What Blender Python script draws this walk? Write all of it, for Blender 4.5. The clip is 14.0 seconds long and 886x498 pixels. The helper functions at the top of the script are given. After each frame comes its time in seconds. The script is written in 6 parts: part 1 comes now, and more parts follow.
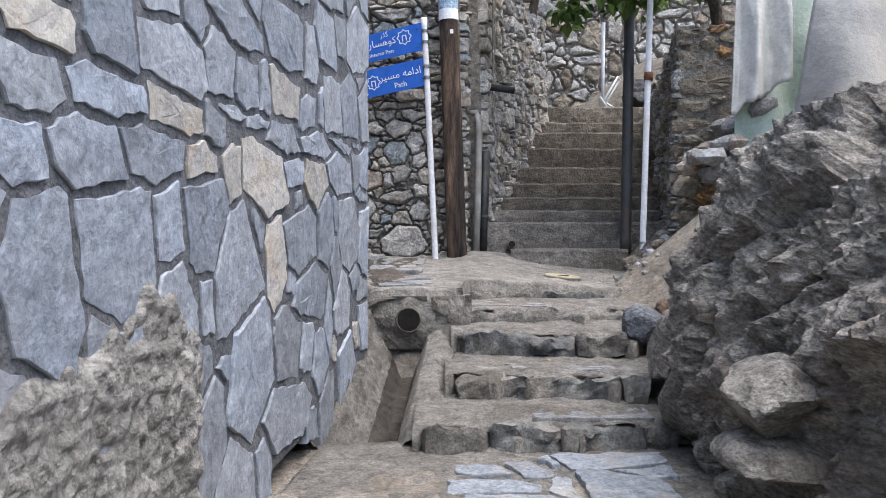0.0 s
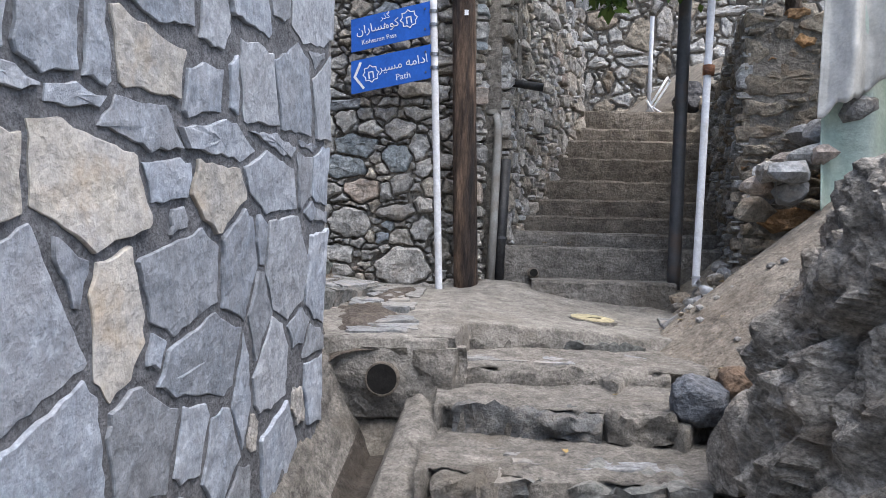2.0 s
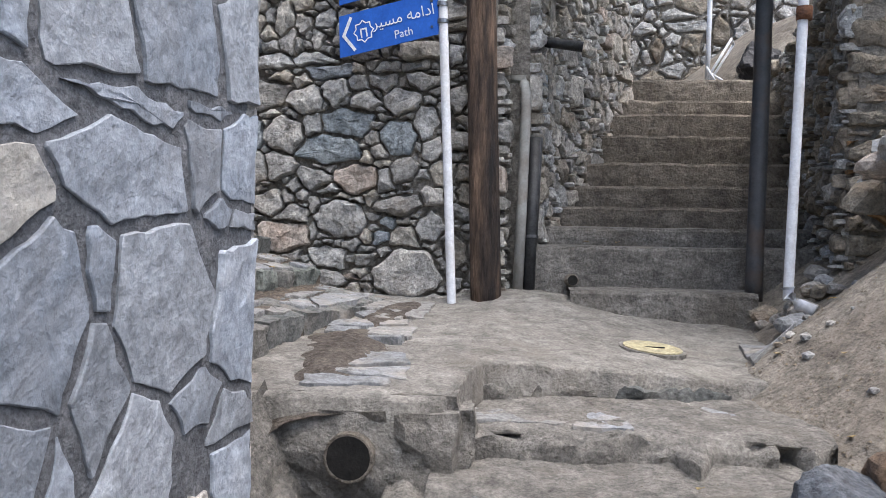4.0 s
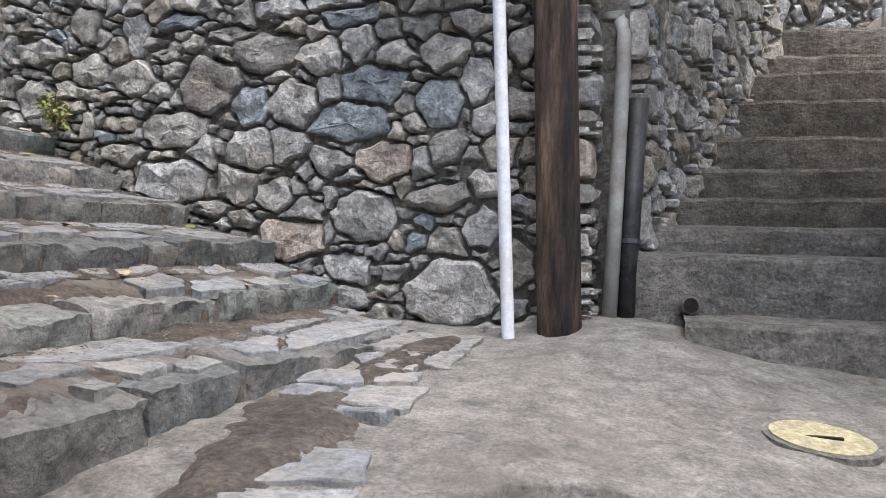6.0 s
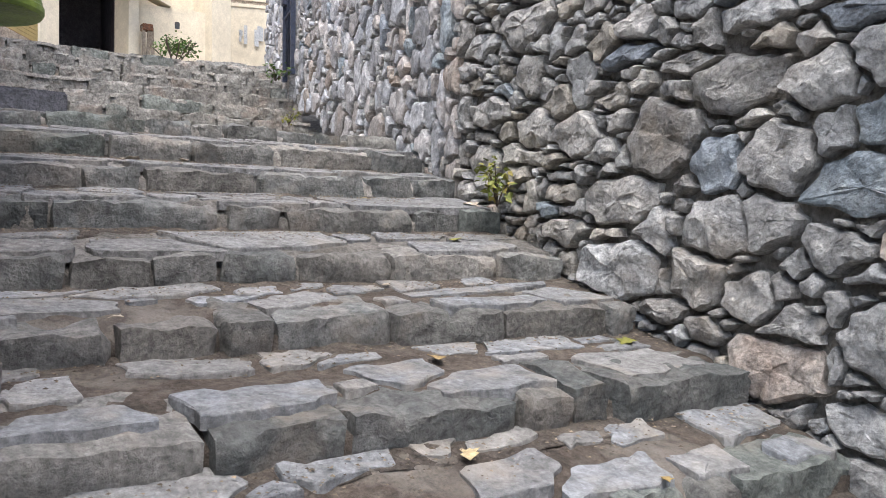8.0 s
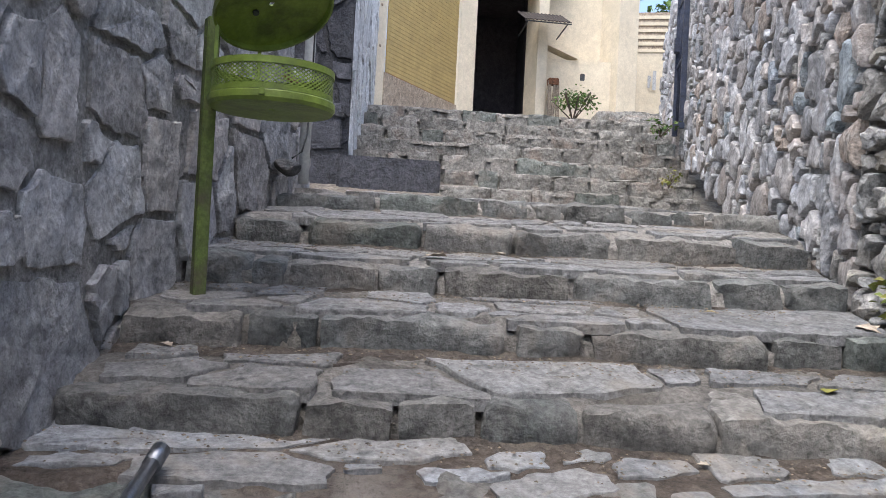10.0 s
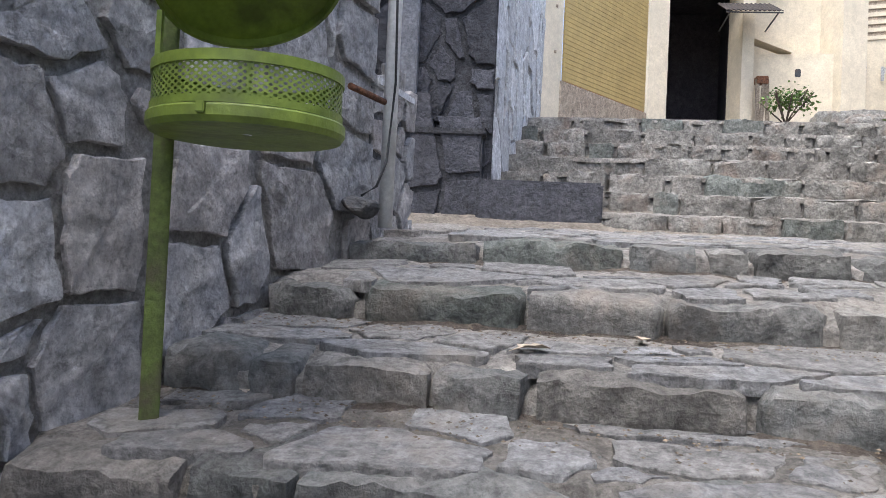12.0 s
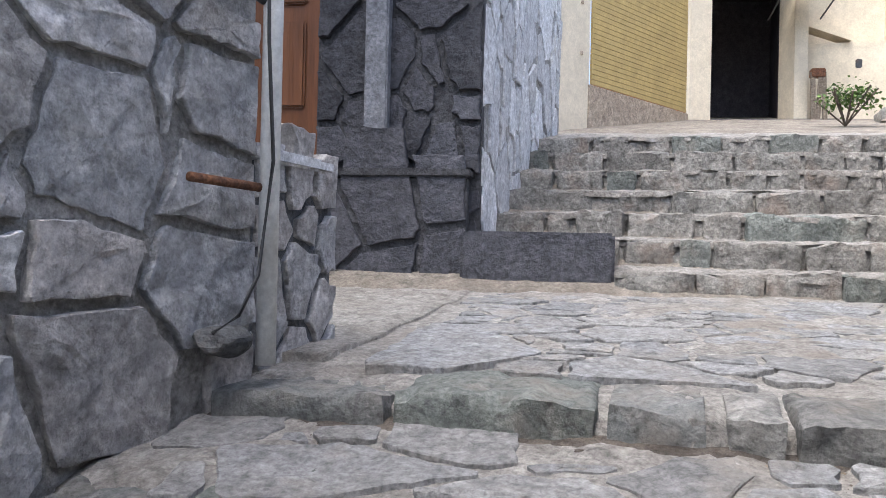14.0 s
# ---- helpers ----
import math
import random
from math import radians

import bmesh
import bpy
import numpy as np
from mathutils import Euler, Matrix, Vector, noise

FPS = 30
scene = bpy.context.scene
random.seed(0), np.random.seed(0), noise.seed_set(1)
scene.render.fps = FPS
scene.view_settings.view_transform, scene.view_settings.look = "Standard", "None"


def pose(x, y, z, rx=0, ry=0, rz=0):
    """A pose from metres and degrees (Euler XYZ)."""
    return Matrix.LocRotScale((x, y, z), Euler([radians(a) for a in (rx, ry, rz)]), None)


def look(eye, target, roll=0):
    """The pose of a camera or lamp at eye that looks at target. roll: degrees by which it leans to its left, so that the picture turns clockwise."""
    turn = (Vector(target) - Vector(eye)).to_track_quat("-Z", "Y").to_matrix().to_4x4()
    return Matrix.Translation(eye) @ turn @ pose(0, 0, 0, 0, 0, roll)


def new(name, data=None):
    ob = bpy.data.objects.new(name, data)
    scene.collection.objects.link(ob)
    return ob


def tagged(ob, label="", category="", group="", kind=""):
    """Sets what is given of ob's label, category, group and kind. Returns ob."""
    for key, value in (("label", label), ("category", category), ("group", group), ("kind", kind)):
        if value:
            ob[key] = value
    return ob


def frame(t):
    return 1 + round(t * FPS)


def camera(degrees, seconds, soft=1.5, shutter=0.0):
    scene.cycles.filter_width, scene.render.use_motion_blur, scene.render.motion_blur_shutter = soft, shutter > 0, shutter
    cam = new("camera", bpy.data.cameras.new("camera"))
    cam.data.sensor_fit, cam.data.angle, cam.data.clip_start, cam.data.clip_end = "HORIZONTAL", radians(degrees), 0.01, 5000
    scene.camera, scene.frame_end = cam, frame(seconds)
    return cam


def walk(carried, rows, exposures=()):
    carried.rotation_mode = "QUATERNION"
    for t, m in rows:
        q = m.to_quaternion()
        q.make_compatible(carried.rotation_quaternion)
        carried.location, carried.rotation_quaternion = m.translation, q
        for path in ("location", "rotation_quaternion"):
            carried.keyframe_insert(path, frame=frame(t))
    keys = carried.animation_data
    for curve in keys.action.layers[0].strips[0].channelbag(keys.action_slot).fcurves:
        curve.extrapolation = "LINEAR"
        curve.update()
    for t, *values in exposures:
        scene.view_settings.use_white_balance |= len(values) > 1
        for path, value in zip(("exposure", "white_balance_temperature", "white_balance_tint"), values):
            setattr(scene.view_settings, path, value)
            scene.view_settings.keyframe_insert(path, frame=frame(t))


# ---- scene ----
cam = camera(56.5, 14.0, soft=0.75)
METRES, EYE, TILT, LEAN, TURN = 9.0, 1.5, 0.0, 0.0, 0.0
ROWS = [
    (0.0, 0.0, 0.0, 0.0, 0.0, 0.0, -0.0),
    (0.5, 0.0083, 0.0372, 0.0062, 1.12, 0.2, -0.26),
    (1.0, 0.0117, 0.0773, 0.0079, 1.7, 0.78, -0.65),
    (1.5, 0.017, 0.112, 0.0101, 2.24, 0.9, -1.04),
    (2.0, 0.0283, 0.1515, 0.0154, 2.76, 0.64, -1.66),
    (2.5, 0.0295, 0.1915, 0.0147, 2.86, 0.51, -2.01),
    (3.0, 0.0301, 0.2311, 0.0202, 3.39, -0.12, -1.92),
    (5.5, 0.0535, 0.42, 0.0321, 11.01, -0.57, -0.74),
    (6.0, 0.0568, 0.4703, 0.036, 14.52, -0.97, -1.16),
    (6.5, 0.0572, 0.5066, 0.0451, 21.77, -1.44, -1.1),
    (7.0, 0.0567, 0.5493, 0.055, 31.54, -1.64, -1.04),
    (7.5, 0.0416, 0.5828, 0.0626, 41.89, -0.77, -0.9),
    (8.0, 0.0235, 0.6177, 0.0766, 52.89, -0.74, -0.43),
    (8.5, 0.0138, 0.648, 0.0869, 62.74, 0.09, -0.52),
    (9.0, 0.0058, 0.6642, 0.0958, 70.46, 0.84, -1.31),
    (11.5, -0.127, 0.7245, 0.128, 92.32, 1.02, -3.16),
    (12.0, -0.1565, 0.7361, 0.1358, 95.6, 1.29, -2.68),
    (12.5, -0.182, 0.7452, 0.1506, 98.07, 1.02, -2.7),
    (13.0, -0.2136, 0.752, 0.157, 98.9, 1.78, -2.21),
    (13.5, -0.238, 0.7586, 0.1716, 99.17, 1.04, -1.79),
    (14.0, -0.263, 0.7684, 0.184, 99.31, 0.59, -1.33),
]
walk(cam, [(t, pose(0, 0, EYE, TILT, LEAN, TURN) @ pose(METRES * x, METRES * y, METRES * z, 90 + pitch, roll, yaw)) for t, x, y, z, yaw, pitch, roll in ROWS],
     exposures=((0.0, 1.34, 6200, 10), (4.0, 1.40, 6250, 10), (6.5, 1.54, 6250, 10), (7.5, 1.60, 6150, 10), (8.1, 1.60, 6250, 10), (9.0, 1.46, 6150, 10), (14.0, 1.74, 6120, 10)))

# ---- world, sun ----
world = bpy.data.worlds.new("world")
scene.world = world
world.use_nodes = True
wn = world.node_tree
sky = wn.nodes.new("ShaderNodeTexSky")
sky.sky_type = 'NISHITA'
sky.sun_disc = False
sky.sun_elevation, sky.sun_rotation = radians(68), radians(110)
sky.air_density, sky.dust_density, sky.ozone_density = 1.0, 4.0, 1.0
wn.nodes["Background"].inputs["Strength"].default_value = 0.14
wn.links.new(sky.outputs[0], wn.nodes["Background"].inputs[0])
sun = new("sun", bpy.data.lights.new("sun", 'SUN'))
sun.data.energy, sun.data.angle, sun.data.color = 1.5, radians(48), (1.0, 0.98, 0.95)
sun.matrix_world = look((3.2, -2.2, 14), (0, 3, 0))


# ---- materials ----
def material(name, c1, c2, c3=None, scale=6.0, rough=0.85, bump=0.4, fine=60.0, vary=0.35, metal=0.0, stain=None, stain_amt=0.5, stretch=(1, 1, 1), island=False, grain=0.38, dip=0.0, vein=None):
    """A worn surface: two colours mixed by coarse noise, a third by random piece, stains, and two scales of relief."""
    m = bpy.data.materials.new(name)
    m.use_nodes = True
    nt = m.node_tree
    n, l = nt.nodes, nt.links
    bsdf = n["Principled BSDF"]
    geo = n.new("ShaderNodeNewGeometry")
    mp = n.new("ShaderNodeMapping")
    mp.inputs["Scale"].default_value = stretch
    mp.inputs["Rotation"].default_value = (radians(dip), 0, 0)
    l.new(geo.outputs["Position"], mp.inputs[0])

    def noise_tex(s, detail=6.0, rough_=0.6):
        t = n.new("ShaderNodeTexNoise")
        t.inputs["Scale"].default_value, t.inputs["Detail"].default_value, t.inputs["Roughness"].default_value = s, detail, rough_
        l.new(mp.outputs[0], t.inputs["Vector"])
        return t

    def ramp(src, a, b, ca=(0, 0, 0, 1), cb=(1, 1, 1, 1)):
        r = n.new("ShaderNodeValToRGB")
        r.color_ramp.elements[0].position, r.color_ramp.elements[1].position = a, b
        r.color_ramp.elements[0].color, r.color_ramp.elements[1].color = ca, cb
        l.new(src, r.inputs[0])
        return r

    def mix(fac, a, b, mode="MIX"):
        x = n.new("ShaderNodeMix")
        x.data_type, x.blend_type = "RGBA", mode
        for i, v in ((0, fac), (6, a), (7, b)):
            if hasattr(v, "is_linked"):
                l.new(v, x.inputs[i])
            else:
                x.inputs[i].default_value = v if i == 0 else (*v[:3], 1)
        return x.outputs[2]

    big = noise_tex(scale)
    small = noise_tex(fine, 8.0, 0.7)
    col = mix(ramp(big.outputs[0], 0.35, 0.65).outputs[0], c1, c2)
    info = n.new("ShaderNodeObjectInfo")
    rnd = geo.outputs["Random Per Island"] if island else info.outputs["Random"]
    if c3:
        col = mix(ramp(rnd, 0.35, 1.0).outputs[0], col, c3)
    # a brightness of its own for each piece
    if vary:
        wn_ = n.new("ShaderNodeTexWhiteNoise")
        wn_.noise_dimensions = '1D'
        l.new(rnd, wn_.inputs["W"])
        v = ramp(wn_.outputs[0], 0, 1, (1 - vary,) * 3 + (1,), (1 + vary * 0.6,) * 3 + (1,))
        col = mix(1.0, col, v.outputs[0], "MULTIPLY")
    g = ramp(small.outputs[0], 0.32, 0.68, (1 - grain,) * 3 + (1,), (1 + grain * 0.75,) * 3 + (1,))
    col = mix(1.0, col, g.outputs[0], "MULTIPLY")
    mid = noise_tex(scale * 3.1, 7.0, 0.68)
    g2 = ramp(mid.outputs[0], 0.33, 0.66, (1 - grain * 0.9,) * 3 + (1,), (1 + grain * 0.6,) * 3 + (1,))
    col = mix(1.0, col, g2.outputs[0], "MULTIPLY")
    if stain:
        s = noise_tex(scale * 0.45, 4.0, 0.65)
        sr = ramp(s.outputs[0], 0.52, 0.68, (0, 0, 0, 1), (stain_amt,) * 3 + (1,))
        col = mix(sr.outputs[0], col, stain)
    if vein is None:
        vein = 0.24 if bump >= 0.5 else 0.12 if bump >= 0.4 else 0.0
    if vein:
        # thin dark cleavage lines, and pits
        line = n.new("ShaderNodeValToRGB")
        line.color_ramp.elements[0].position, line.color_ramp.elements[1].position = 0.47, 0.53
        line.color_ramp.elements[0].color = line.color_ramp.elements[1].color = (1, 1, 1, 1)
        line.color_ramp.elements.new(0.5).color = (1 - vein,) * 3 + (1,)
        l.new(noise_tex(scale * 0.9, 3.0, 0.5).outputs[0], line.inputs[0])
        col = mix(1.0, col, line.outputs[0], "MULTIPLY")
        pit = ramp(noise_tex(fine * 2.2, 3.0, 0.6).outputs[0], 0.34, 0.46, (1 - vein * 0.8,) * 3 + (1,))
        col = mix(1.0, col, pit.outputs[0], "MULTIPLY")
    l.new(col, bsdf.inputs["Base Color"])
    bsdf.inputs["Roughness"].default_value = rough
    bsdf.inputs["Metallic"].default_value = metal
    bsdf.inputs["Specular IOR Level"].default_value = 0.3
    b1 = n.new("ShaderNodeBump")
    b1.inputs["Strength"].default_value, b1.inputs["Distance"].default_value = min(1.0, bump * 1.2), 0.06
    l.new(noise_tex(scale * 2.2, 8.0, 0.62).outputs[0], b1.inputs["Height"])
    b2 = n.new("ShaderNodeBump")
    b2.inputs["Strength"].default_value, b2.inputs["Distance"].default_value = min(1.0, bump * 1.2), 0.012
    l.new(small.outputs[0], b2.inputs["Height"])
    l.new(b1.outputs[0], b2.inputs["Normal"])
    l.new(b2.outputs[0], bsdf.inputs["Normal"])
    return m


M = {}
M["slate"] = material("slate", (0.262, 0.298, 0.350), (0.325, 0.350, 0.39), (0.30, 0.318, 0.345), 5, 0.62, 0.42, 45, 0.28, stretch=(1, 1, 0.85), stain=(0.21, 0.21, 0.22), stain_amt=0.5, grain=0.30)
M["slate_tan"] = material("slate_tan", (0.45, 0.42, 0.365), (0.39, 0.38, 0.365), None, 7, 0.7, 0.35, 50, 0.2, stain=(0.42, 0.30, 0.17), stain_amt=0.45, grain=0.24)
M["slate_mortar"] = material("slate_mortar", (0.115, 0.12, 0.13), (0.165, 0.167, 0.177), None, 9, 0.9, 0.5, 90, 0)
# dark slate made darker still: the entrance recess's shade is in the colour
M["slate_dark_shade"] = material("slate_dark_shade", (0.05, 0.052, 0.062), (0.085, 0.086, 0.098), (0.07, 0.07, 0.08), 6, 0.6, 0.6, 45, 0.35)
M["rubble"] = material("rubble", (0.55, 0.52, 0.47), (0.42, 0.40, 0.38), (0.50, 0.50, 0.49), 7, 0.9, 0.7, 50, 0.35, stain=(0.22, 0.17, 0.12), stain_amt=0.5)
M["rubble_blue"] = material("rubble_blue", (0.32, 0.365, 0.395), (0.41, 0.44, 0.45), (0.31, 0.335, 0.37), 8, 0.8, 0.6, 50, 0.2)
M["rubble_pink"] = material("rubble_pink", (0.48, 0.385, 0.32), (0.43, 0.385, 0.34), None, 8, 0.9, 0.6, 50, 0.2)
M["rubble_mortar"] = material("rubble_mortar", (0.34, 0.312, 0.272), (0.24, 0.22, 0.195), None, 6, 0.95, 0.9, 40, 0, stain=(0.15, 0.13, 0.11))
M["far_stone"] = material("far_stone", (0.52, 0.52, 0.53), (0.42, 0.42, 0.43), (0.55, 0.50, 0.46), 6, 0.9, 0.5, 40, 0.35, stain=(0.42, 0.33, 0.27), stain_amt=0.4)
M["far_mortar"] = material("far_mortar", (0.42, 0.41, 0.39), (0.34, 0.33, 0.315), None, 6, 0.95, 0.6, 40, 0)
M["step_stone"] = material("step_stone", (0.215, 0.21, 0.197), (0.155, 0.163, 0.156), (0.235, 0.22, 0.197), 6, 0.85, 0.6, 45, 0.3, stain=(0.30, 0.25, 0.20), stain_amt=0.5)
M["flag"] = material("flag", (0.27, 0.28, 0.295), (0.21, 0.21, 0.206), (0.25, 0.24, 0.225), 7, 0.7, 0.45, 50, 0.2, stain=(0.33, 0.29, 0.24), stain_amt=0.6)
M["dirt"] = material("dirt", (0.30, 0.268, 0.225), (0.225, 0.195, 0.16), None, 4, 0.95, 0.8, 60, 0, stain=(0.13, 0.105, 0.085))
M["concrete"] = material("concrete", (0.255, 0.238, 0.213), (0.18, 0.167, 0.149), None, 4.5, 0.92, 1.0, 60, 0.1, stain=(0.12, 0.104, 0.084), stain_amt=0.75, grain=0.44, vein=0.2)
M["landing_dust"] = material("landing_dust", (0.305, 0.286, 0.256), (0.225, 0.209, 0.186), None, 3.5, 0.93, 1.0, 70, 0, stain=(0.165, 0.146, 0.122), stain_amt=0.7, grain=0.40, vein=0.2)
M["old_concrete"] = material("old_concrete", (0.26, 0.228, 0.187), (0.18, 0.155, 0.127), None, 4, 0.92, 0.8, 60, 0.12, stain=(0.075, 0.063, 0.052), stain_amt=0.7)
M["rock"] = material("rock", (0.42, 0.39, 0.35), (0.215, 0.20, 0.178), None, 5, 0.9, 1.0, 52, 0, stain=(0.20, 0.145, 0.10), stain_amt=0.5, stretch=(1.0, 0.85, 1.5), dip=26, grain=0.55, vein=0.4)
M["white_paint"] = material("white_paint", (0.72, 0.73, 0.76), (0.66, 0.66, 0.68), None, 8, 0.5, 0.1, 80, 0, stain=(0.45, 0.40, 0.33), stain_amt=0.3, grain=0.14)
M["pole_wood"] = material("pole_wood", (0.22, 0.145, 0.10), (0.035, 0.026, 0.023), None, 9, 0.88, 1.0, 60, 0, stretch=(1, 1, 0.16), stain=(0.022, 0.02, 0.02), stain_amt=0.92, grain=0.5)
M["dark_metal"] = material("dark_metal", (0.055, 0.06, 0.065), (0.08, 0.08, 0.085), None, 8, 0.5, 0.15, 70, 0, metal=0.3, stain=(0.11, 0.07, 0.045), stain_amt=0.5, grain=0.14)
M["grey_pipe"] = material("grey_pipe", (0.33, 0.33, 0.31), (0.26, 0.25, 0.23), None, 8, 0.5, 0.15, 70, 0, stain=(0.17, 0.13, 0.1), grain=0.14)
M["black_pipe"] = material("black_pipe", (0.025, 0.025, 0.027), (0.04, 0.04, 0.04), None, 8, 0.45, 0.15, 70, 0)
M["sign_blue"] = material("sign_blue", (0.03, 0.12, 0.50), (0.035, 0.135, 0.53), None, 4, 0.35, 0.03, 60, 0, grain=0.14)
M["sign_white"] = material("sign_white", (0.8, 0.82, 0.85), (0.76, 0.78, 0.8), None, 8, 0.5, 0.02, 60, 0, grain=0.14)
M["bin_green"] = material("bin_green", (0.20, 0.265, 0.045), (0.155, 0.21, 0.035), None, 11, 0.45, 0.12, 60, 0, stain=(0.06, 0.07, 0.025), stain_amt=0.7, grain=0.14)
M["steel"] = material("steel", (0.30, 0.31, 0.33), (0.20, 0.21, 0.23), None, 12, 0.3, 0.1, 80, 0, metal=0.9, stain=(0.2, 0.15, 0.1), grain=0.14)
M["rust"] = material("rust", (0.22, 0.10, 0.05), (0.12, 0.06, 0.04), None, 20, 0.9, 0.4, 90, 0)
M["cream"] = material("cream", (0.66, 0.585, 0.45), (0.60, 0.53, 0.405), None, 2.5, 0.85, 0.15, 40, 0, stain=(0.55, 0.49, 0.38), stain_amt=0.5, grain=0.14)
M["shutter"] = material("shutter", (0.44, 0.325, 0.125), (0.38, 0.28, 0.11), None, 3, 0.55, 0.08, 50, 0, grain=0.14)
# interior walls coloured dark: the unlit room's shade is in the colour
M["room_shade"] = material("room_shade", (0.14, 0.125, 0.135), (0.10, 0.09, 0.10), None, 3, 0.9, 0.1, 40, 0)
M["door_wood"] = material("door_wood", (0.19, 0.075, 0.03), (0.13, 0.05, 0.02), None, 8, 0.4, 0.2, 50, 0, stretch=(1, 1, 0.1), grain=0.14)
M["tarp"] = material("tarp", (0.37, 0.355, 0.33), (0.29, 0.28, 0.262), None, 2.5, 0.6, 0.25, 40, 0, stain=(0.42, 0.38, 0.32), stain_amt=0.6, grain=0.14)
M["cloth"] = material("cloth", (0.50, 0.49, 0.46), (0.43, 0.42, 0.395), None, 3, 0.8, 0.25, 40, 0, stain=(0.36, 0.33, 0.28), stain_amt=0.6, grain=0.14)
M["post_green"] = material("post_green", (0.13, 0.175, 0.04), (0.09, 0.115, 0.035), None, 14, 0.6, 0.25, 70, 0, stain=(0.09, 0.07, 0.05), stain_amt=0.8, grain=0.25)
M["tarp_green"] = material("tarp_green", (0.36, 0.45, 0.38), (0.45, 0.51, 0.46), None, 2.5, 0.6, 0.25, 40, 0, grain=0.14)
M["bark"] = material("bark", (0.16, 0.12, 0.09), (0.10, 0.08, 0.065), None, 10, 0.95, 0.9, 50, 0, stretch=(1, 1, 0.25))
M["leaf"] = material("leaf", (0.06, 0.12, 0.025), (0.09, 0.16, 0.03), (0.13, 0.19, 0.04), 5, 0.55, 0.1, 40, 0.4, island=True, grain=0.14)
M["leaf_yellow"] = material("leaf_yellow", (0.24, 0.25, 0.05), (0.13, 0.18, 0.04), (0.28, 0.22, 0.05), 12, 0.6, 0.1, 40, 0.3, island=True, grain=0.14)
M["dry_leaf"] = material("dry_leaf", (0.40, 0.28, 0.09), (0.34, 0.24, 0.13), (0.45, 0.36, 0.2), 12, 0.7, 0.1, 40, 0.3)
M["litter_leaf"] = material("litter_leaf", (0.50, 0.43, 0.34), (0.40, 0.33, 0.25), None, 14, 0.8, 0.1, 40, 0.2)
M["litter"] = material("litter", (0.20, 0.165, 0.125), (0.13, 0.105, 0.08), (0.24, 0.19, 0.13), 12, 0.8, 0.1, 40, 0.5, island=True)
# near-black paint for the shade inside openings that are not cut
M["hole_shade"] = material("hole_shade", (0.012, 0.011, 0.010), (0.02, 0.018, 0.016), None, 6, 0.9, 0.1, 40, 0)
M["bottle_black"] = material("bottle_black", (0.02, 0.02, 0.022), (0.035, 0.035, 0.04), None, 8, 0.4, 0.4, 30, 0)

M["slate_side"] = material("slate_side", (0.48, 0.485, 0.50), (0.58, 0.57, 0.555), (0.55, 0.515, 0.485), 5, 0.75, 0.9, 35, 0.28, stain=(0.20, 0.175, 0.16), stain_amt=0.5)
M["rubble_brown"] = material("rubble_brown", (0.38, 0.325, 0.255), (0.29, 0.25, 0.20), (0.36, 0.32, 0.26), 7, 0.9, 0.7, 50, 0.3, stain=(0.20, 0.13, 0.08), stain_amt=0.5)
M["rubble_rust"] = material("rubble_rust", (0.40, 0.23, 0.11), (0.33, 0.22, 0.13), None, 7, 0.9, 0.7, 50, 0.3)
M["step_green"] = material("step_green", (0.205, 0.218, 0.195), (0.165, 0.178, 0.163), (0.23, 0.23, 0.21), 8, 0.85, 0.6, 45, 0.25, stain=(0.28, 0.24, 0.2), stain_amt=0.5)
M["step_dark"] = material("step_dark", (0.13, 0.135, 0.14), (0.18, 0.175, 0.165), None, 8, 0.85, 0.6, 45, 0.25, stain=(0.28, 0.24, 0.2), stain_amt=0.6)
M["step_pale"] = material("step_pale", (0.32, 0.305, 0.275), (0.25, 0.243, 0.222), (0.33, 0.31, 0.28), 7, 0.9, 0.8, 45, 0.2, stain=(0.30, 0.22, 0.17), stain_amt=0.5)
M["flag_blue"] = material("flag_blue", (0.24, 0.27, 0.31), (0.29, 0.305, 0.325), None, 7, 0.7, 0.4, 50, 0.25, stain=(0.33, 0.29, 0.24), stain_amt=0.7)
M["earth_tread"] = material("earth_tread", (0.15, 0.122, 0.098), (0.095, 0.076, 0.061), None, 5, 0.95, 0.9, 55, 0, stain=(0.25, 0.225, 0.195), stain_amt=0.8)
# dark brown bed, blackened in colour for the shade of the deep trench
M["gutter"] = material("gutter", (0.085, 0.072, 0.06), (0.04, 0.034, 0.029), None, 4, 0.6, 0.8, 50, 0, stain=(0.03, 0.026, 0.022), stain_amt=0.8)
M["rock_blue"] = material("rock_blue", (0.13, 0.145, 0.17), (0.19, 0.20, 0.22), None, 9, 0.8, 0.8, 40, 0)
M["rock_rust"] = material("rock_rust", (0.30, 0.20, 0.13), (0.22, 0.16, 0.12), None, 9, 0.9, 0.8, 40, 0)
M["cover_yellow"] = material("cover_yellow", (0.46, 0.40, 0.24), (0.38, 0.34, 0.22), None, 12, 0.8, 0.4, 60, 0, stain=(0.28, 0.24, 0.18), stain_amt=0.7)
M["sticker_blue"] = material("sticker_blue", (0.10, 0.28, 0.50), (0.55, 0.6, 0.65), None, 30, 0.6, 0.05, 60, 0)
M["sticker_pink"] = material("sticker_pink", (0.65, 0.08, 0.18), (0.55, 0.10, 0.22), None, 20, 0.6, 0.05, 60, 0)
# near-black joints and cap, with the recess's shade in the colour
M["slate_black_shade"] = material("slate_black_shade", (0.05, 0.05, 0.055), (0.08, 0.08, 0.085), None, 8, 0.8, 0.5, 50, 0)
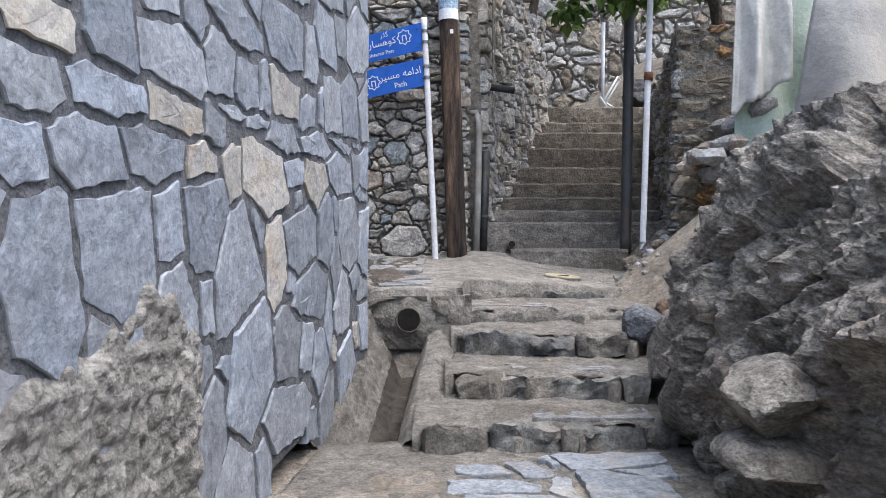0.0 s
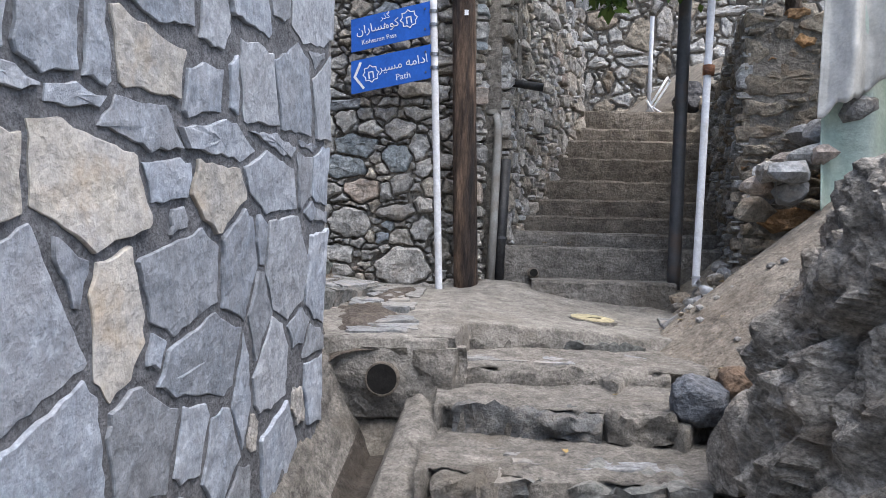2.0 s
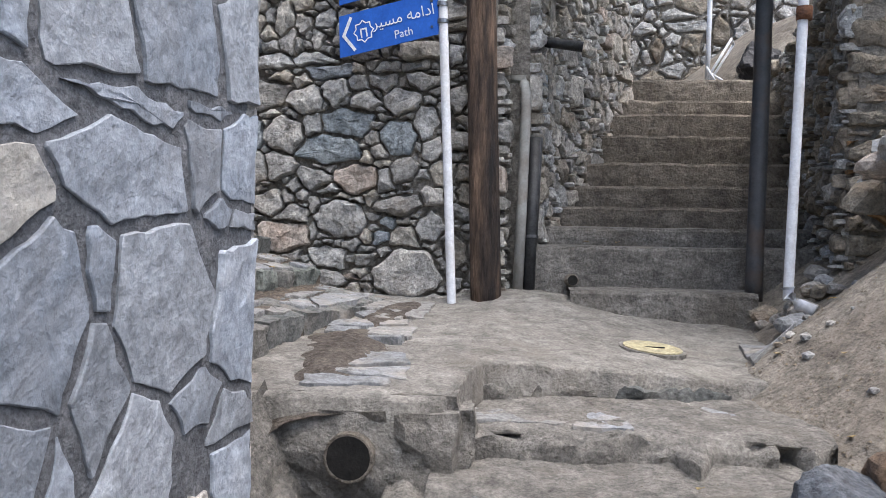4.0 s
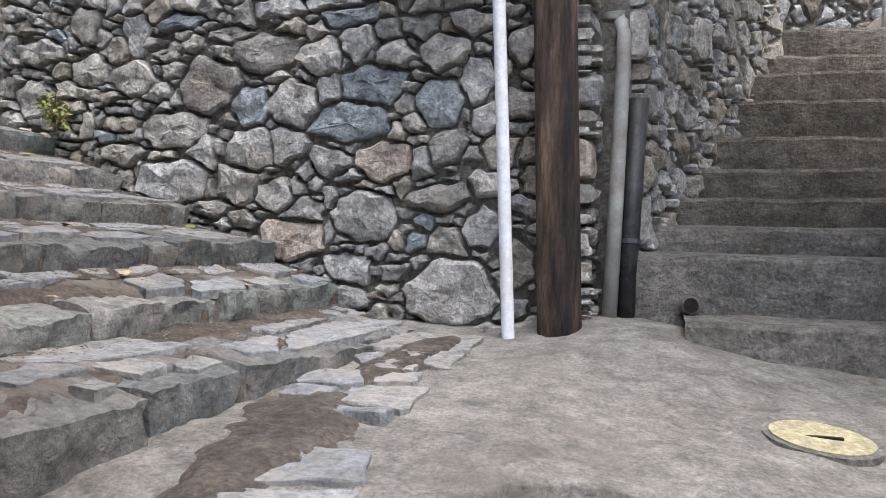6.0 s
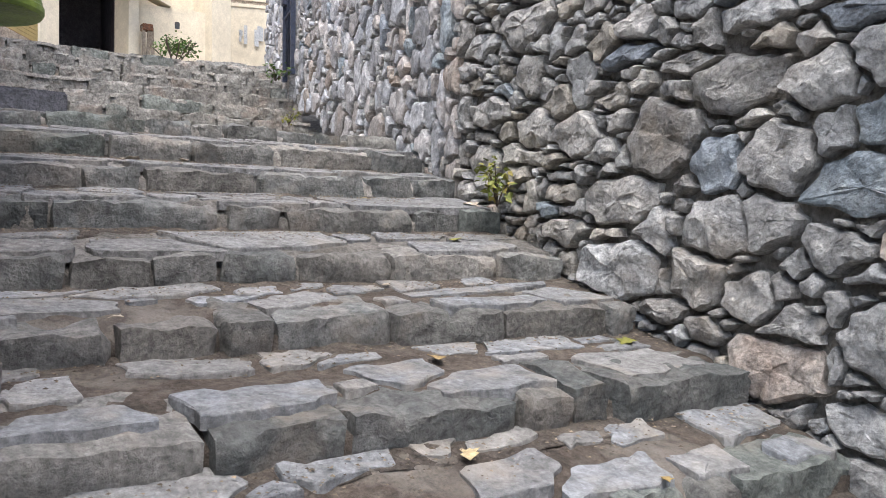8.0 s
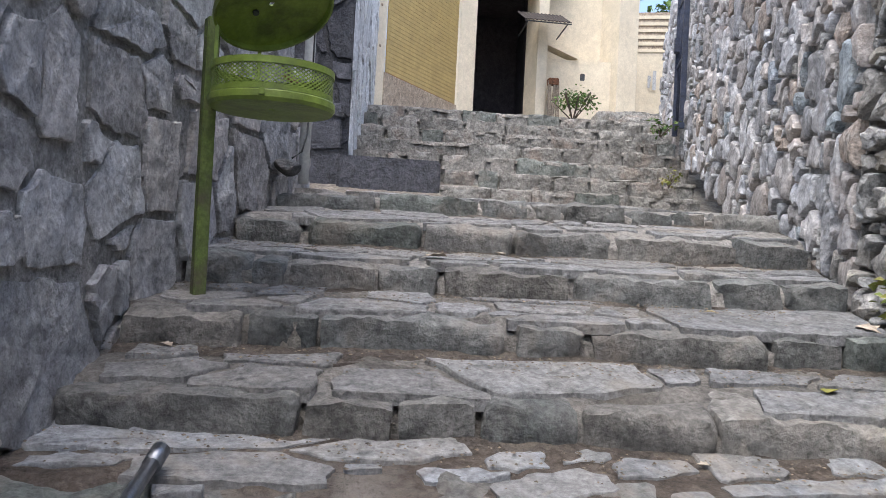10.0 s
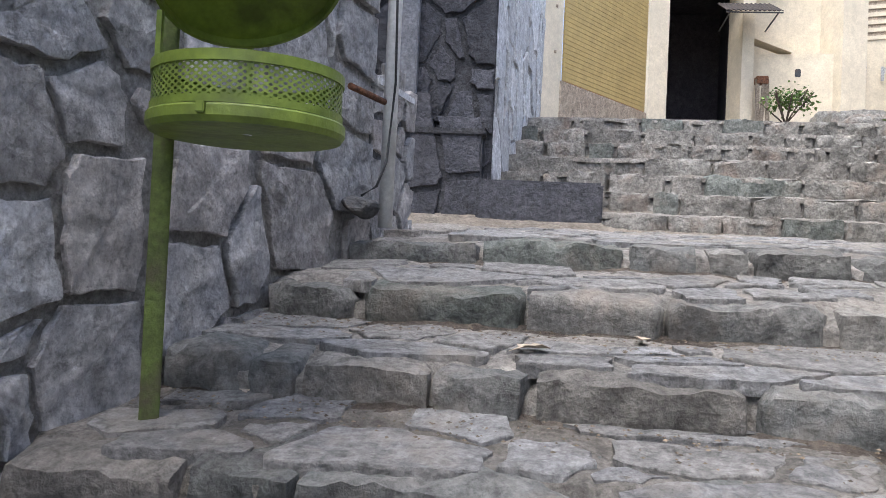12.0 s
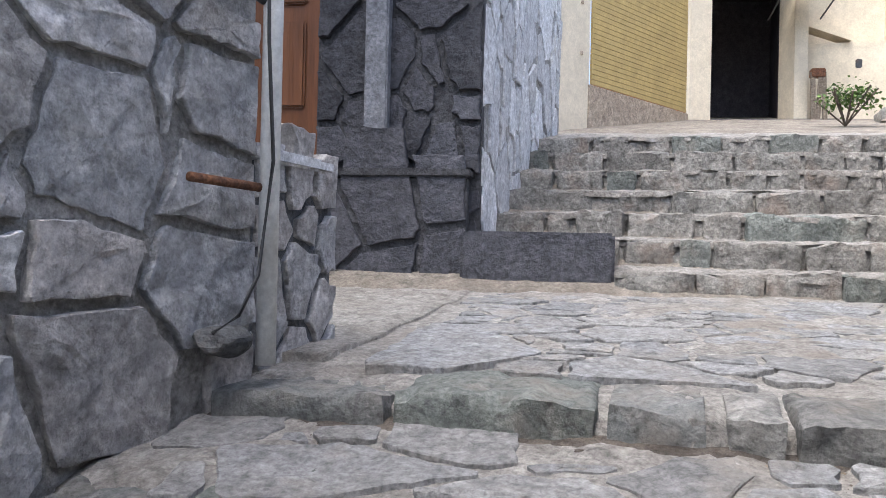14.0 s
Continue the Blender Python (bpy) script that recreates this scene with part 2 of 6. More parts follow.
# pale slate, lightened further so that the upper wall looks lit
M["slate_pale_lit"] = material("slate_pale_lit", (0.58, 0.585, 0.595), (0.66, 0.66, 0.66), (0.61, 0.605, 0.60), 5, 0.7, 0.4, 45, 0.2)
M["door_pale"] = material("door_pale", (0.50, 0.34, 0.14), (0.42, 0.27, 0.1), None, 9, 0.4, 0.1, 50, 0)
M["gate_blue"] = material("gate_blue", (0.035, 0.045, 0.075), (0.05, 0.055, 0.08), None, 9, 0.5, 0.15, 60, 0)
M["house_plinth"] = material("house_plinth", (0.46, 0.38, 0.29), (0.38, 0.31, 0.24), None, 5, 0.95, 0.6, 50, 0, stain=(0.3, 0.24, 0.18))
M["shutter_rail"] = material("shutter_rail", (0.40, 0.17, 0.06), (0.35, 0.2, 0.1), None, 9, 0.7, 0.2, 50, 0)
M["old_wood"] = material("old_wood", (0.30, 0.25, 0.19), (0.22, 0.18, 0.14), None, 12, 0.9, 0.5, 60, 0)
M["scrawl"] = material("scrawl", (0.40, 0.42, 0.44), (0.5, 0.5, 0.5), None, 12, 0.9, 0.05, 60, 0)
M["yellow_paint"] = material("yellow_paint", (0.70, 0.42, 0.03), (0.62, 0.38, 0.03), None, 6, 0.5, 0.05, 60, 0)
M["pale_block"] = material("pale_block", (0.62, 0.62, 0.60), (0.55, 0.55, 0.54), None, 2, 0.9, 0.1, 40, 0)
M["side_mortar"] = material("side_mortar", (0.42, 0.405, 0.385), (0.33, 0.318, 0.30), None, 7, 0.95, 0.8, 50, 0)
M["pipe_pale"] = material("pipe_pale", (0.70, 0.70, 0.68), (0.62, 0.62, 0.60), None, 8, 0.5, 0.1, 60, 0, stain=(0.3, 0.27, 0.22), stain_amt=0.4, grain=0.15)
M["awning_dark"] = material("awning_dark", (0.05, 0.04, 0.035), (0.03, 0.026, 0.024), None, 8, 0.9, 0.3, 50, 0)
M["flag_soft"] = material("flag_soft", (0.27, 0.272, 0.275), (0.22, 0.216, 0.208), (0.26, 0.252, 0.238), 7, 0.8, 0.6, 50, 0.2, stain=(0.28, 0.25, 0.21), stain_amt=0.6)
M["dust"] = material("dust", (0.36, 0.34, 0.31), (0.28, 0.262, 0.235), None, 5, 0.95, 0.9, 55, 0, stain=(0.22, 0.19, 0.16), stain_amt=0.6)
M["soil"] = material("soil", (0.155, 0.13, 0.108), (0.095, 0.08, 0.067), None, 9, 0.95, 1.0, 50, 0, stain=(0.2, 0.17, 0.14), stain_amt=0.6)
M["slate_mid"] = material("slate_mid", (0.15, 0.157, 0.175), (0.20, 0.205, 0.22), None, 6, 0.7, 0.4, 45, 0)
M["patch_concrete"] = material("patch_concrete", (0.41, 0.39, 0.36), (0.25, 0.238, 0.218), None, 7, 0.95, 1.0, 40, 0, stain=(0.18, 0.165, 0.15), stain_amt=0.7)
M["rubble_warm"] = material("rubble_warm", (0.56, 0.51, 0.43), (0.45, 0.41, 0.355), (0.53, 0.50, 0.45), 7, 0.9, 0.8, 45, 0.3, stain=(0.25, 0.19, 0.13), stain_amt=0.4)


# ---- helpers for meshes ----
def link_bm(name, bm, mat, parent=None, smooth=False):
    me = bpy.data.meshes.new(name)
    bm.to_mesh(me)
    bm.free()
    if smooth:
        me.polygons.foreach_set("use_smooth", [True] * len(me.polygons))
    me.materials.append(M[mat] if isinstance(mat, str) else mat)
    ob = new(name, me)
    if parent:
        ob.parent = parent
    return ob


def part(name, bm, mat, parent, label="", smooth=False):
    ob = link_bm(name, bm, mat, parent, smooth)
    if label:
        tagged(ob, label)
    return ob


def thing(name, label, category, group="", at=(0, 0, 0), kind=""):
    ob = new(name)
    ob.location = at
    bpy.context.view_layer.update()
    return tagged(ob, label, category, group, kind)


def raw(name, verts, faces, mat, parent=None, smooth=False):
    me = bpy.data.meshes.new(name)
    me.from_pydata([tuple(v) for v in verts], [], faces)
    if smooth:
        me.polygons.foreach_set("use_smooth", [True] * len(me.polygons))
        if smooth in ("angle", "worn"):
            me.update()
            me.set_sharp_from_angle(angle=radians(27 if smooth == "angle" else 58))
    me.materials.append(M[mat])
    ob = new(name, me)
    if parent:
        ob.parent = parent
    return ob


def box_bm(cx, cy, cz, sx, sy, sz, bevel=0.0, rot=0.0):
    bm = bmesh.new()
    bmesh.ops.create_cube(bm, size=1, matrix=pose(cx, cy, cz, 0, 0, rot) @ Matrix.Diagonal((sx, sy, sz, 1)))
    if bevel:
        bmesh.ops.bevel(bm, geom=bm.edges[:], offset=bevel, segments=2, affect='EDGES')
    return bm


def tube_bm(points, radius, seg=12, cap=True, bm=None):
    """A round tube through points; radius a number or one for each point."""
    bm = bm or bmesh.new()
    pts = [Vector(p) for p in points]
    rads = radius if isinstance(radius, (list, tuple)) else [radius] * len(pts)
    rings = []
    for i, p in enumerate(pts):
        d = (pts[min(i + 1, len(pts) - 1)] - pts[max(i - 1, 0)]).normalized()
        a = d.orthogonal().normalized() if abs(d.z) < 0.95 else Vector((1, 0, 0))
        a = (a - d * a.dot(d)).normalized()
        b = d.cross(a)
        rings.append([bm.verts.new(p + (a * math.cos(2 * math.pi * k / seg) + b * math.sin(2 * math.pi * k / seg)) * rads[i]) for k in range(seg)])
    for r0, r1 in zip(rings, rings[1:]):
        for k in range(seg):
            bm.faces.new((r0[k], r0[(k + 1) % seg], r1[(k + 1) % seg], r1[k]))
    if cap:
        bm.faces.new(rings[0][::-1])
        bm.faces.new(rings[-1])
    return bm


def fbm(p, octaves=4):
    v, a = 0.0, 0.5
    q = Vector(p)
    for _ in range(octaves):
        v += a * noise.noise(q)
        q, a = q * 2.03, a * 0.5
    return v


# ---- stones packed on a surface ----
def cells(stones, joint, box=1.75, angular=False):
    """Convex outlines of stones (u, v, w, h, ...) that share the joints between them; none overlap. angular: broken slabs with few sharp corners."""
    out = []
    jit = random.Random(len(stones))
    arr = np.array([s[:4] for s in stones])
    for i, s in enumerate(stones):
        u, v, w, h = s[:4]
        k = box
        poly = [Vector((u - w * k * .5, v - h * k * .32)), Vector((u - w * k * .3, v - h * k * .5)), Vector((u + w * k * .3, v - h * k * .5)), Vector((u + w * k * .5, v - h * k * .32)),
                Vector((u + w * k * .5, v + h * k * .32)), Vector((u + w * k * .3, v + h * k * .5)), Vector((u - w * k * .3, v + h * k * .5)), Vector((u - w * k * .5, v + h * k * .32))]
        if angular:
            k = 1.32 if len(s) > 4 else 1.45
            poly = [Vector((u + sx * w * k * 0.5 * jit.uniform(0.74, 1.12), v + sy * h * k * 0.5 * jit.uniform(0.74, 1.12))) for sx, sy in ((-1, -1), (1, -1), (1, 1), (-1, 1))]
            if jit.random() < 0.45:
                i0 = jit.randrange(4)
                a_, b_, c_ = poly[i0 - 1], poly[i0], poly[(i0 + 1) % 4]
                poly[i0:i0 + 1] = [b_.lerp(a_, jit.uniform(0.25, 0.6)), b_.lerp(c_, jit.uniform(0.1, 0.4))]
        near = np.where((np.abs(arr[:, 0] - u) < (arr[:, 2] + w) * 0.9) & (np.abs(arr[:, 1] - v) < (arr[:, 3] + h) * 0.9))[0]
        for j in near:
            if j == i or not poly:
                continue
            uj, vj, wj, hj = arr[j]
            dx, dy = uj - u, vj - v
            if dx * dx + dy * dy < 1e-8:
                continue
            ri = 1 / math.sqrt((dx / w) ** 2 + (dy / h) ** 2)
            rj = 1 / math.sqrt((dx / wj) ** 2 + (dy / hj) ** 2)
            f = ri / (ri + rj)
            nrm = Vector((dx / (w * wj), dy / (h * hj))).normalized()
            skew = ((min(i, int(j)) * 7919 + max(i, int(j)) * 104729) % 1000 / 500 - 1) * (0.17 if angular else 0.16)
            nrm = Vector((nrm.x * math.cos(skew) - nrm.y * math.sin(skew), nrm.x * math.sin(skew) + nrm.y * math.cos(skew)))
            c = nrm.dot(Vector((u + dx * f, v + dy * f))) - joint / 2
            new_poly = []
            for a, b in zip(poly, poly[1:] + poly[:1]):
                da, db = nrm.dot(a) - c, nrm.dot(b) - c
                if da <= 0:
                    new_poly.append(a)
                if (da < 0) != (db < 0) and da != db:
                    new_poly.append(a + (b - a) * (da / (da - db)))
            poly = new_poly
        if len(poly) >= 3:
            area = 0.5 * abs(sum(a.x * b.y - b.x * a.y for a, b in zip(poly, poly[1:] + poly[:1])))
            out.append((poly, s) if area > 0.0006 else None)
        else:
            out.append(None)
    return out


def scatter(rng, u0, u1, v0, v1, w, h, spread, fixed=(), tries=4000, keep=None, gap=0.80):
    """Stones thrown on a strip, with sizes about w x h, that keep clear of one another and of the fixed ones."""
    got = [tuple(s) for s in fixed]
    arr = np.zeros((len(got) + tries, 4))
    for i, s in enumerate(got):
        arr[i] = s[:4]
    n = len(got)
    for k in range(tries):
        f = math.exp(rng.gauss(0, spread)) * (1.25 - 0.6 * k / tries)
        a = math.exp(rng.gauss(0, spread * 0.6))
        sw, sh = w * f * a, h * f / a
        u, v = rng.uniform(u0, u1), rng.uniform(v0, v1)
        if keep and not keep(u, v):
            continue
        if n:
            d = ((arr[:n, 0] - u) / ((arr[:n, 2] + sw) * 0.5)) ** 2 + ((arr[:n, 1] - v) / ((arr[:n, 3] + sh) * 0.5)) ** 2
            if d.min() < gap * gap:
                continue
        arr[n] = (u, v, sw, sh)
        n += 1
        got.append((u, v, sw, sh))
    return got


def outline(poly, rng, step, wobble, round_=0.22):
    """Cuts the corners of an outline, splits its long sides and roughens them."""
    pts = []
    n = len(poly)
    for i in range(n):
        a, b, c = poly[i - 1], poly[i], poly[(i + 1) % n]
        k = round_ * rng.uniform(0.5, 1.2)
        p, q = b + (a - b) * k, b + (c - b) * k
        pts += [p, q]
    out = []
    m = len(pts)
    for i in range(m):
        a, b = pts[i], pts[(i + 1) % m]
        d = (b - a).length
        if d < step * 0.3:
            out.append((a + b) / 2)
            continue
        out.append(a)
        k = int(d / step)
        nrm = Vector((b.y - a.y, a.x - b.x)).normalized() if d > 1e-6 else Vector((0, 0))
        for t in range(1, k + 1):
            out.append(a + (b - a) * (t / (k + 1)) - nrm * rng.uniform(0, wobble))
    return out


def stone_mesh(poly, rng, proud, place, slab=True, step=0.09, wobble=0.01, sink=0.035, round_=0.22, lump=0.02):
    """One stone: a slab with a broken edge and a nearly flat face, or a rounded lump."""
    o = outline(poly, rng, step, wobble, round_)
    c = sum(o, Vector((0, 0))) / len(o)
    rad = sum((p - c).length for p in o) / len(o)
    tilt = (rng.uniform(-1, 1) * 0.06, rng.uniform(-1, 1) * 0.06)
    seed = rng.uniform(0, 100)
    if slab:
        e = min(0.0035, rad * 0.06)
        rings = [(0.0, -sink, 0), (0.0, proud - e, 0.3), (e, proud, 0.6), (rad * 0.5, proud, 1)]
    else:
        rings = [(0.0, -sink - 0.04, 0), (rad * 0.02, proud * 0.5, 0.7), (rad * 0.12, proud * 0.88, 1), (rad * 0.40, proud, 1), (rad * 0.72, proud, 1)]
    verts, faces = [], []
    n = len(o)
    for inset, d, k in rings:
        for p in o:
            r = (p - c).length
            q = c + (p - c) * max(0.05, 1 - inset / max(r, 1e-4))
            x = d + k * (lump * 2 * noise.noise(Vector((q.x * 11 + seed, q.y * 11, seed))) + lump * 0.9 * noise.noise(Vector((q.x * 27, q.y * 27 + seed, seed))) + tilt[0] * (q.x - c.x) + tilt[1] * (q.y - c.y))
            if k:
                x = max(x, 0.004)
            verts.append(place(q.x, q.y, x))
    verts.append(place(c.x, c.y, proud + lump * 2 * noise.noise(Vector((c.x * 11 + seed, c.y * 11, seed)))))
    for r in range(len(rings) - 1):
        for i in range(n):
            j = (i + 1) % n
            faces.append((r * n + i, r * n + j, (r + 1) * n + j, (r + 1) * n + i))
    b = (len(rings) - 1) * n
    for i in range(n):
        faces.append((b + i, b + (i + 1) % n, len(verts) - 1))
    return verts, faces


class Run:
    """A wall's line on the plan: u along it, v the height; its face looks to the right of the way along it."""

    def __init__(self, pts, batter=0.0, z0=0.0):
        self.p = [Vector(q) for q in pts]
        self.l = [0.0]
        for a, b in zip(self.p, self.p[1:]):
            self.l.append(self.l[-1] + (b - a).length)
        self.length, self.batter, self.z0 = self.l[-1], batter, z0

    def normal(self, u):
        def seg(i):
            d = (self.p[i + 1] - self.p[i]).normalized()
            return Vector((d.y, -d.x))
        n = len(self.p) - 1
        i = max(0, min(n - 1, sum(1 for x in self.l[1:-1] if u > x)))
        return seg(i), i

    def place(self, u, v, d):
        nrm, i = self.normal(u)
        t = (u - self.l[i]) / (self.l[i + 1] - self.l[i])
        q = self.p[i] + (self.p[i + 1] - self.p[i]) * t + nrm * (d - self.batter * (v - self.z0))
        return (q.x, q.y, v)


def backing(name, run, bottom, top, thick, mat, label, category="wall", rough=0.012, step=0.15, kind="structure", back=0.0):
    """The body of a wall behind its stones. bottom, top: heights by u."""
    nu = max(2, int(run.length / step))
    us = [run.length * i / nu for i in range(nu + 1)]
    verts, faces = [], []
    nv = 14
    for u in us:
        b, t = bottom(u), top(u)
        for k in range(nv + 1):
            v = b + (t - b) * k / nv
            verts.append(run.place(u, v, rough * 2 * fbm((u * 5, v * 5, 3)) - back))
        verts.append(run.place(u, t, -thick))
        verts.append(run.place(u, b, -thick))
    c = nv + 3
    for i in range(nu):
        for k in range(c):
            faces.append((i * c + k, (i + 1) * c + k, (i + 1) * c + (k + 1) % c, i * c + (k + 1) % c))
    faces.append(tuple(range(c - 1, -1, -1)))
    faces.append(tuple(nu * c + k for k in range(c)))
    ob = raw(name, verts, faces, mat)
    bm = bmesh.new()
    bm.from_mesh(ob.data)
    bmesh.ops.recalc_face_normals(bm, faces=bm.faces[:])
    bm.to_mesh(ob.data)
    bm.free()
    return tagged(ob, label, category, kind=kind)


def lay(parent, run, stones, rng, joint, proud, mat, name="stone", slab=True, near=None, limit=300, smooth=False, **kw):
    """Builds the stones of a wall as parts; those past the limit, or outside near, become one joined part."""
    rest_v, rest_f, count = [], [], 0
    for item in cells(stones, joint, 1.5, slab):
        if not item:
            continue
        poly, s = item
        for sign_, lim in ((1, run.length - 0.004), (-1, -0.004)):
            cut = []
            for p, q in zip(poly, poly[1:] + poly[:1]):
                dp, dq = sign_ * p.x - lim, sign_ * q.x - lim
                if dp <= 0:
                    cut.append(p)
                if (dp < 0) != (dq < 0) and dp != dq:
                    cut.append(p + (q - p) * (dp / (dp - dq)))
            poly = cut
        if len(poly) < 3:
            continue
        verts, faces = stone_mesh(poly, rng, proud * (rng.uniform(0.6, 1.3) if slab else rng.uniform(0.5, 1.4)), run.place, slab=slab, **kw)
        m = s[4] if len(s) > 4 else (mat if isinstance(mat, str) else mat(s, rng))
        if (near is None or near(s[0], s[1]) or len(s) > 4) and count < limit:
            raw(name, verts, faces, m, parent, smooth)
            count += 1
        else:
            k = len(rest_v)
            rest_v += verts
            rest_f += [tuple(i + k for i in f) for f in faces]
    if rest_v:
        tagged(raw("stonework", rest_v, rest_f, mat if isinstance(mat, str) else "rubble", parent, smooth), kind="stuff")


# ---- ground ----
def lerp_table(x, table):
    if x <= table[0][0]:
        return table[0][1]
    for (a, va), (b, vb) in zip(table, table[1:]):
        if x <= b:
            return va + (vb - va) * (x - a) / (b - a)
    return table[-1][1]


def smooth_step(a, b, x):
    t = max(0.0, min(1.0, (x - a) / (b - a)))
    return t * t * (3 - 2 * t)


UP = [(-40, 9.5), (-16, 5.5), (-14.6, 5.22), (-8.7, 3.98), (-6.5, 2.95), (-4.45, 2.72), (-0.75, 1.22), (0.0, 1.20), (2, 1.25)]
LOW = [(-60, -3.0), (-3, 0.0), (0, 0.25), (3.3, 0.47), (4.2, 0.50), (5.2, 0.72), (6.2, 1.04), (6.6, 1.18), (7.6, 1.26), (9, 1.4), (11, 2.9), (30, 6)]


def ground_z(x, y):
    low = lerp_table(y, LOW)
    up = lerp_table(x, UP)
    k = smooth_step(5.3, 5.5, y) * smooth_step(-0.35, -0.6, x)
    z = low + (up - low) * k
    bank = max(0.0, x - 1.2 - 0.4 * smooth_step(6.3, 7.2, y)) * 0.8 * smooth_step(4.4, 6.0, y) + max(0.0, x - 1.6) * 0.25 * smooth_step(5.4, 4.2, y)
    trench = -0.25 * smooth_step(-0.02, -0.12, x) * smooth_step(4.1, 4.25, y) * smooth_step(5.5, 5.4, y) * smooth_step(-1, -0.8, x)
    return z + min(bank, 1.2) + trench + 0.02 * fbm((x * 3, y * 3, 0)) + 0.012 * fbm((x * 13, y * 13, 4))


def build_ground():
    def spread(a, b, step, far):
        s, v, left = step, a, []
        while v > -far:
            s *= 1.35
            v -= s
            left.append(v)
        xs = left[::-1] + [a + i * step for i in range(int((b - a) / step) + 1)]
        s, v = step, xs[-1]
        while v < far:
            s *= 1.35
            v += s
            xs.append(v)
        return xs
    xs, ys = spread(-5.0, 3.2, 0.05, 400), spread(2.0, 8.4, 0.05, 400)
    verts = [(x, y, ground_z(x, y)) for y in ys for x in xs]
    w = len(xs)
    faces = [(j * w + i, j * w + i + 1, (j + 1) * w + i + 1, (j + 1) * w + i) for j in range(len(ys) - 1) for i in range(w - 1)]
    g = raw("ground", verts, faces, "dirt", None, True)
    tagged(g, "trodden brown earth and gravel of the hillside path", "ground", kind="structure")


build_ground()

# ---- the slate wall: slabs (along the wall, height, width, tall[, 1 for tan]) ----
SLATE_HIGH = [(3.99, 2.03, .27, .12, 1), (4.29, 2.11, .25, .21), (4.59, 2.26, .25, .09), (4.8, 2.28, .17, .15), (4.66, 2.12, .41, .23), (3.96, 1.91, .22, .16), (4.3, 1.93, .36, .12), (5.19, 2.37, .46, .17),
              (5.0, 2.16, .24, .2), (5.67, 2.43, .43, .28), (5.3, 2.14, .26, .17), (5.44, 2.15, .14, .19), (5.72, 2.18, .37, .18, 1), (4.69, 1.93, .38, .13, 1), (4.96, 1.94, .19, .14), (5.13, 2.01, .21, .05), (5.38, 2.01, .21, .07)]
SLATE_MID = [(3.93, 1.71, .17, .15), (4.19, 1.74, .33, .18), (4.54, 1.79, .34, .17), (4.85, 1.79, .2, .15, 1), (5.12, 1.76, .16, .19, 1), (5.46, 1.8, .45, .32, 1), (5.69, 1.98, .4, .14), (4.34, 1.5, .38, .38),
             (4.64, 1.58, .19, .23), (4.9, 1.6, .34, .41), (3.99, 1.44, .29, .44), (5.2, 1.44, .49, .49), (5.58, 1.45, .24, .36, 1), (5.38, 1.57, .12, .14), (5.79, 1.34, .09, .1), (4.91, 1.31, .11, .2)]
SLATE_LOW = [(5.31, 1.02, .47, .55), (4.93, .85, .23, .43), (5.76, 1.07, .38, .35), (5.71, .78, .66, .27), (6.0, 1.05, .21, .27), (6.22, .93, .24, .28), (4.88, 1.08, .1, .17), (5.05, 1.07, .12, .08)]
SLATE_FAR = [(6.01, 2.15, .25, .17), (6.23, 2.21, .07, .17), (6.45, 2.24, .28, .25), (6.78, 2.31, .37, .34), (7.03, 2.5, .15, .08), (7.14, 2.35, .28, .35), (6.09, 2.01, .49, .12), (6.58, 2.07, .42, .07), (6.94, 2.1, .18, .05),
             (5.81, 1.85, .25, .12), (6.15, 1.83, .36, .21, 1), (6.61, 1.91, .46, .22), (6.91, 1.96, .16, .23), (7.15, 1.99, .24, .25)]
SLATE_END = [(5.89, 1.73, .08, .09), (7.0, 1.83, .12, .07), (7.17, 1.82, .17, .06), (5.93, 1.55, .44, .31), (6.3, 1.58, .25, .36), (6.5, 1.68, .08, .18), (6.75, 1.59, .38, .4), (7.12, 1.53, .27, .35), (6.5, 1.41, .16, .31),
             (6.08, 1.28, .62, .27), (6.64, 1.22, .29, .32)]
slate_fixed = [(*s[:4], "slate_tan" if len(s) > 4 else "slate") for s in SLATE_HIGH + SLATE_MID + SLATE_LOW + SLATE_FAR + SLATE_END]
slate_run = Run([(-1.55, -2.0), (-0.474, 5.14)])
SIDE_LOW = [(2.49, 2.98, .31, .23), (2.76, 3.05, .20, .17), (2.52, 2.66, .32, .28), (2.81, 2.79, .21, .30), (2.80, 2.47, .30, .24), (2.59, 2.37, .09, .15), (2.45, 2.34, .15, .20), (2.57, 2.53, .14, .07), (2.55, 3.19, .44, .13), (2.90, 3.25, .21, .15), (3.20, 2.91, .28, .26), (3.40, 2.74, .18, .32), (3.15, 2.62, .26, .27)]
SIDE_HIGH = [(3.66, 3.40, .38, .33), (3.58, 3.66, .35, .16), (4.04, 3.75, .34, .09), (4.05, 3.55, .36, .22), (4.05, 3.33, .36, .20), (3.62, 3.13, .28, .17), (3.99, 3.07, .38, .25), (3.69, 2.87, .37, .30), (3.84, 3.56, .08, .19), (3.42, 3.27, .07, .14), (3.42, 3.14, .07, .11)]
side_fixed = [(*q, "slate_side") for q in SIDE_LOW + SIDE_HIGH]
slate_side = Run([(-0.474, 5.14), (-3.05, 5.58), (-4.58, 6.0)])


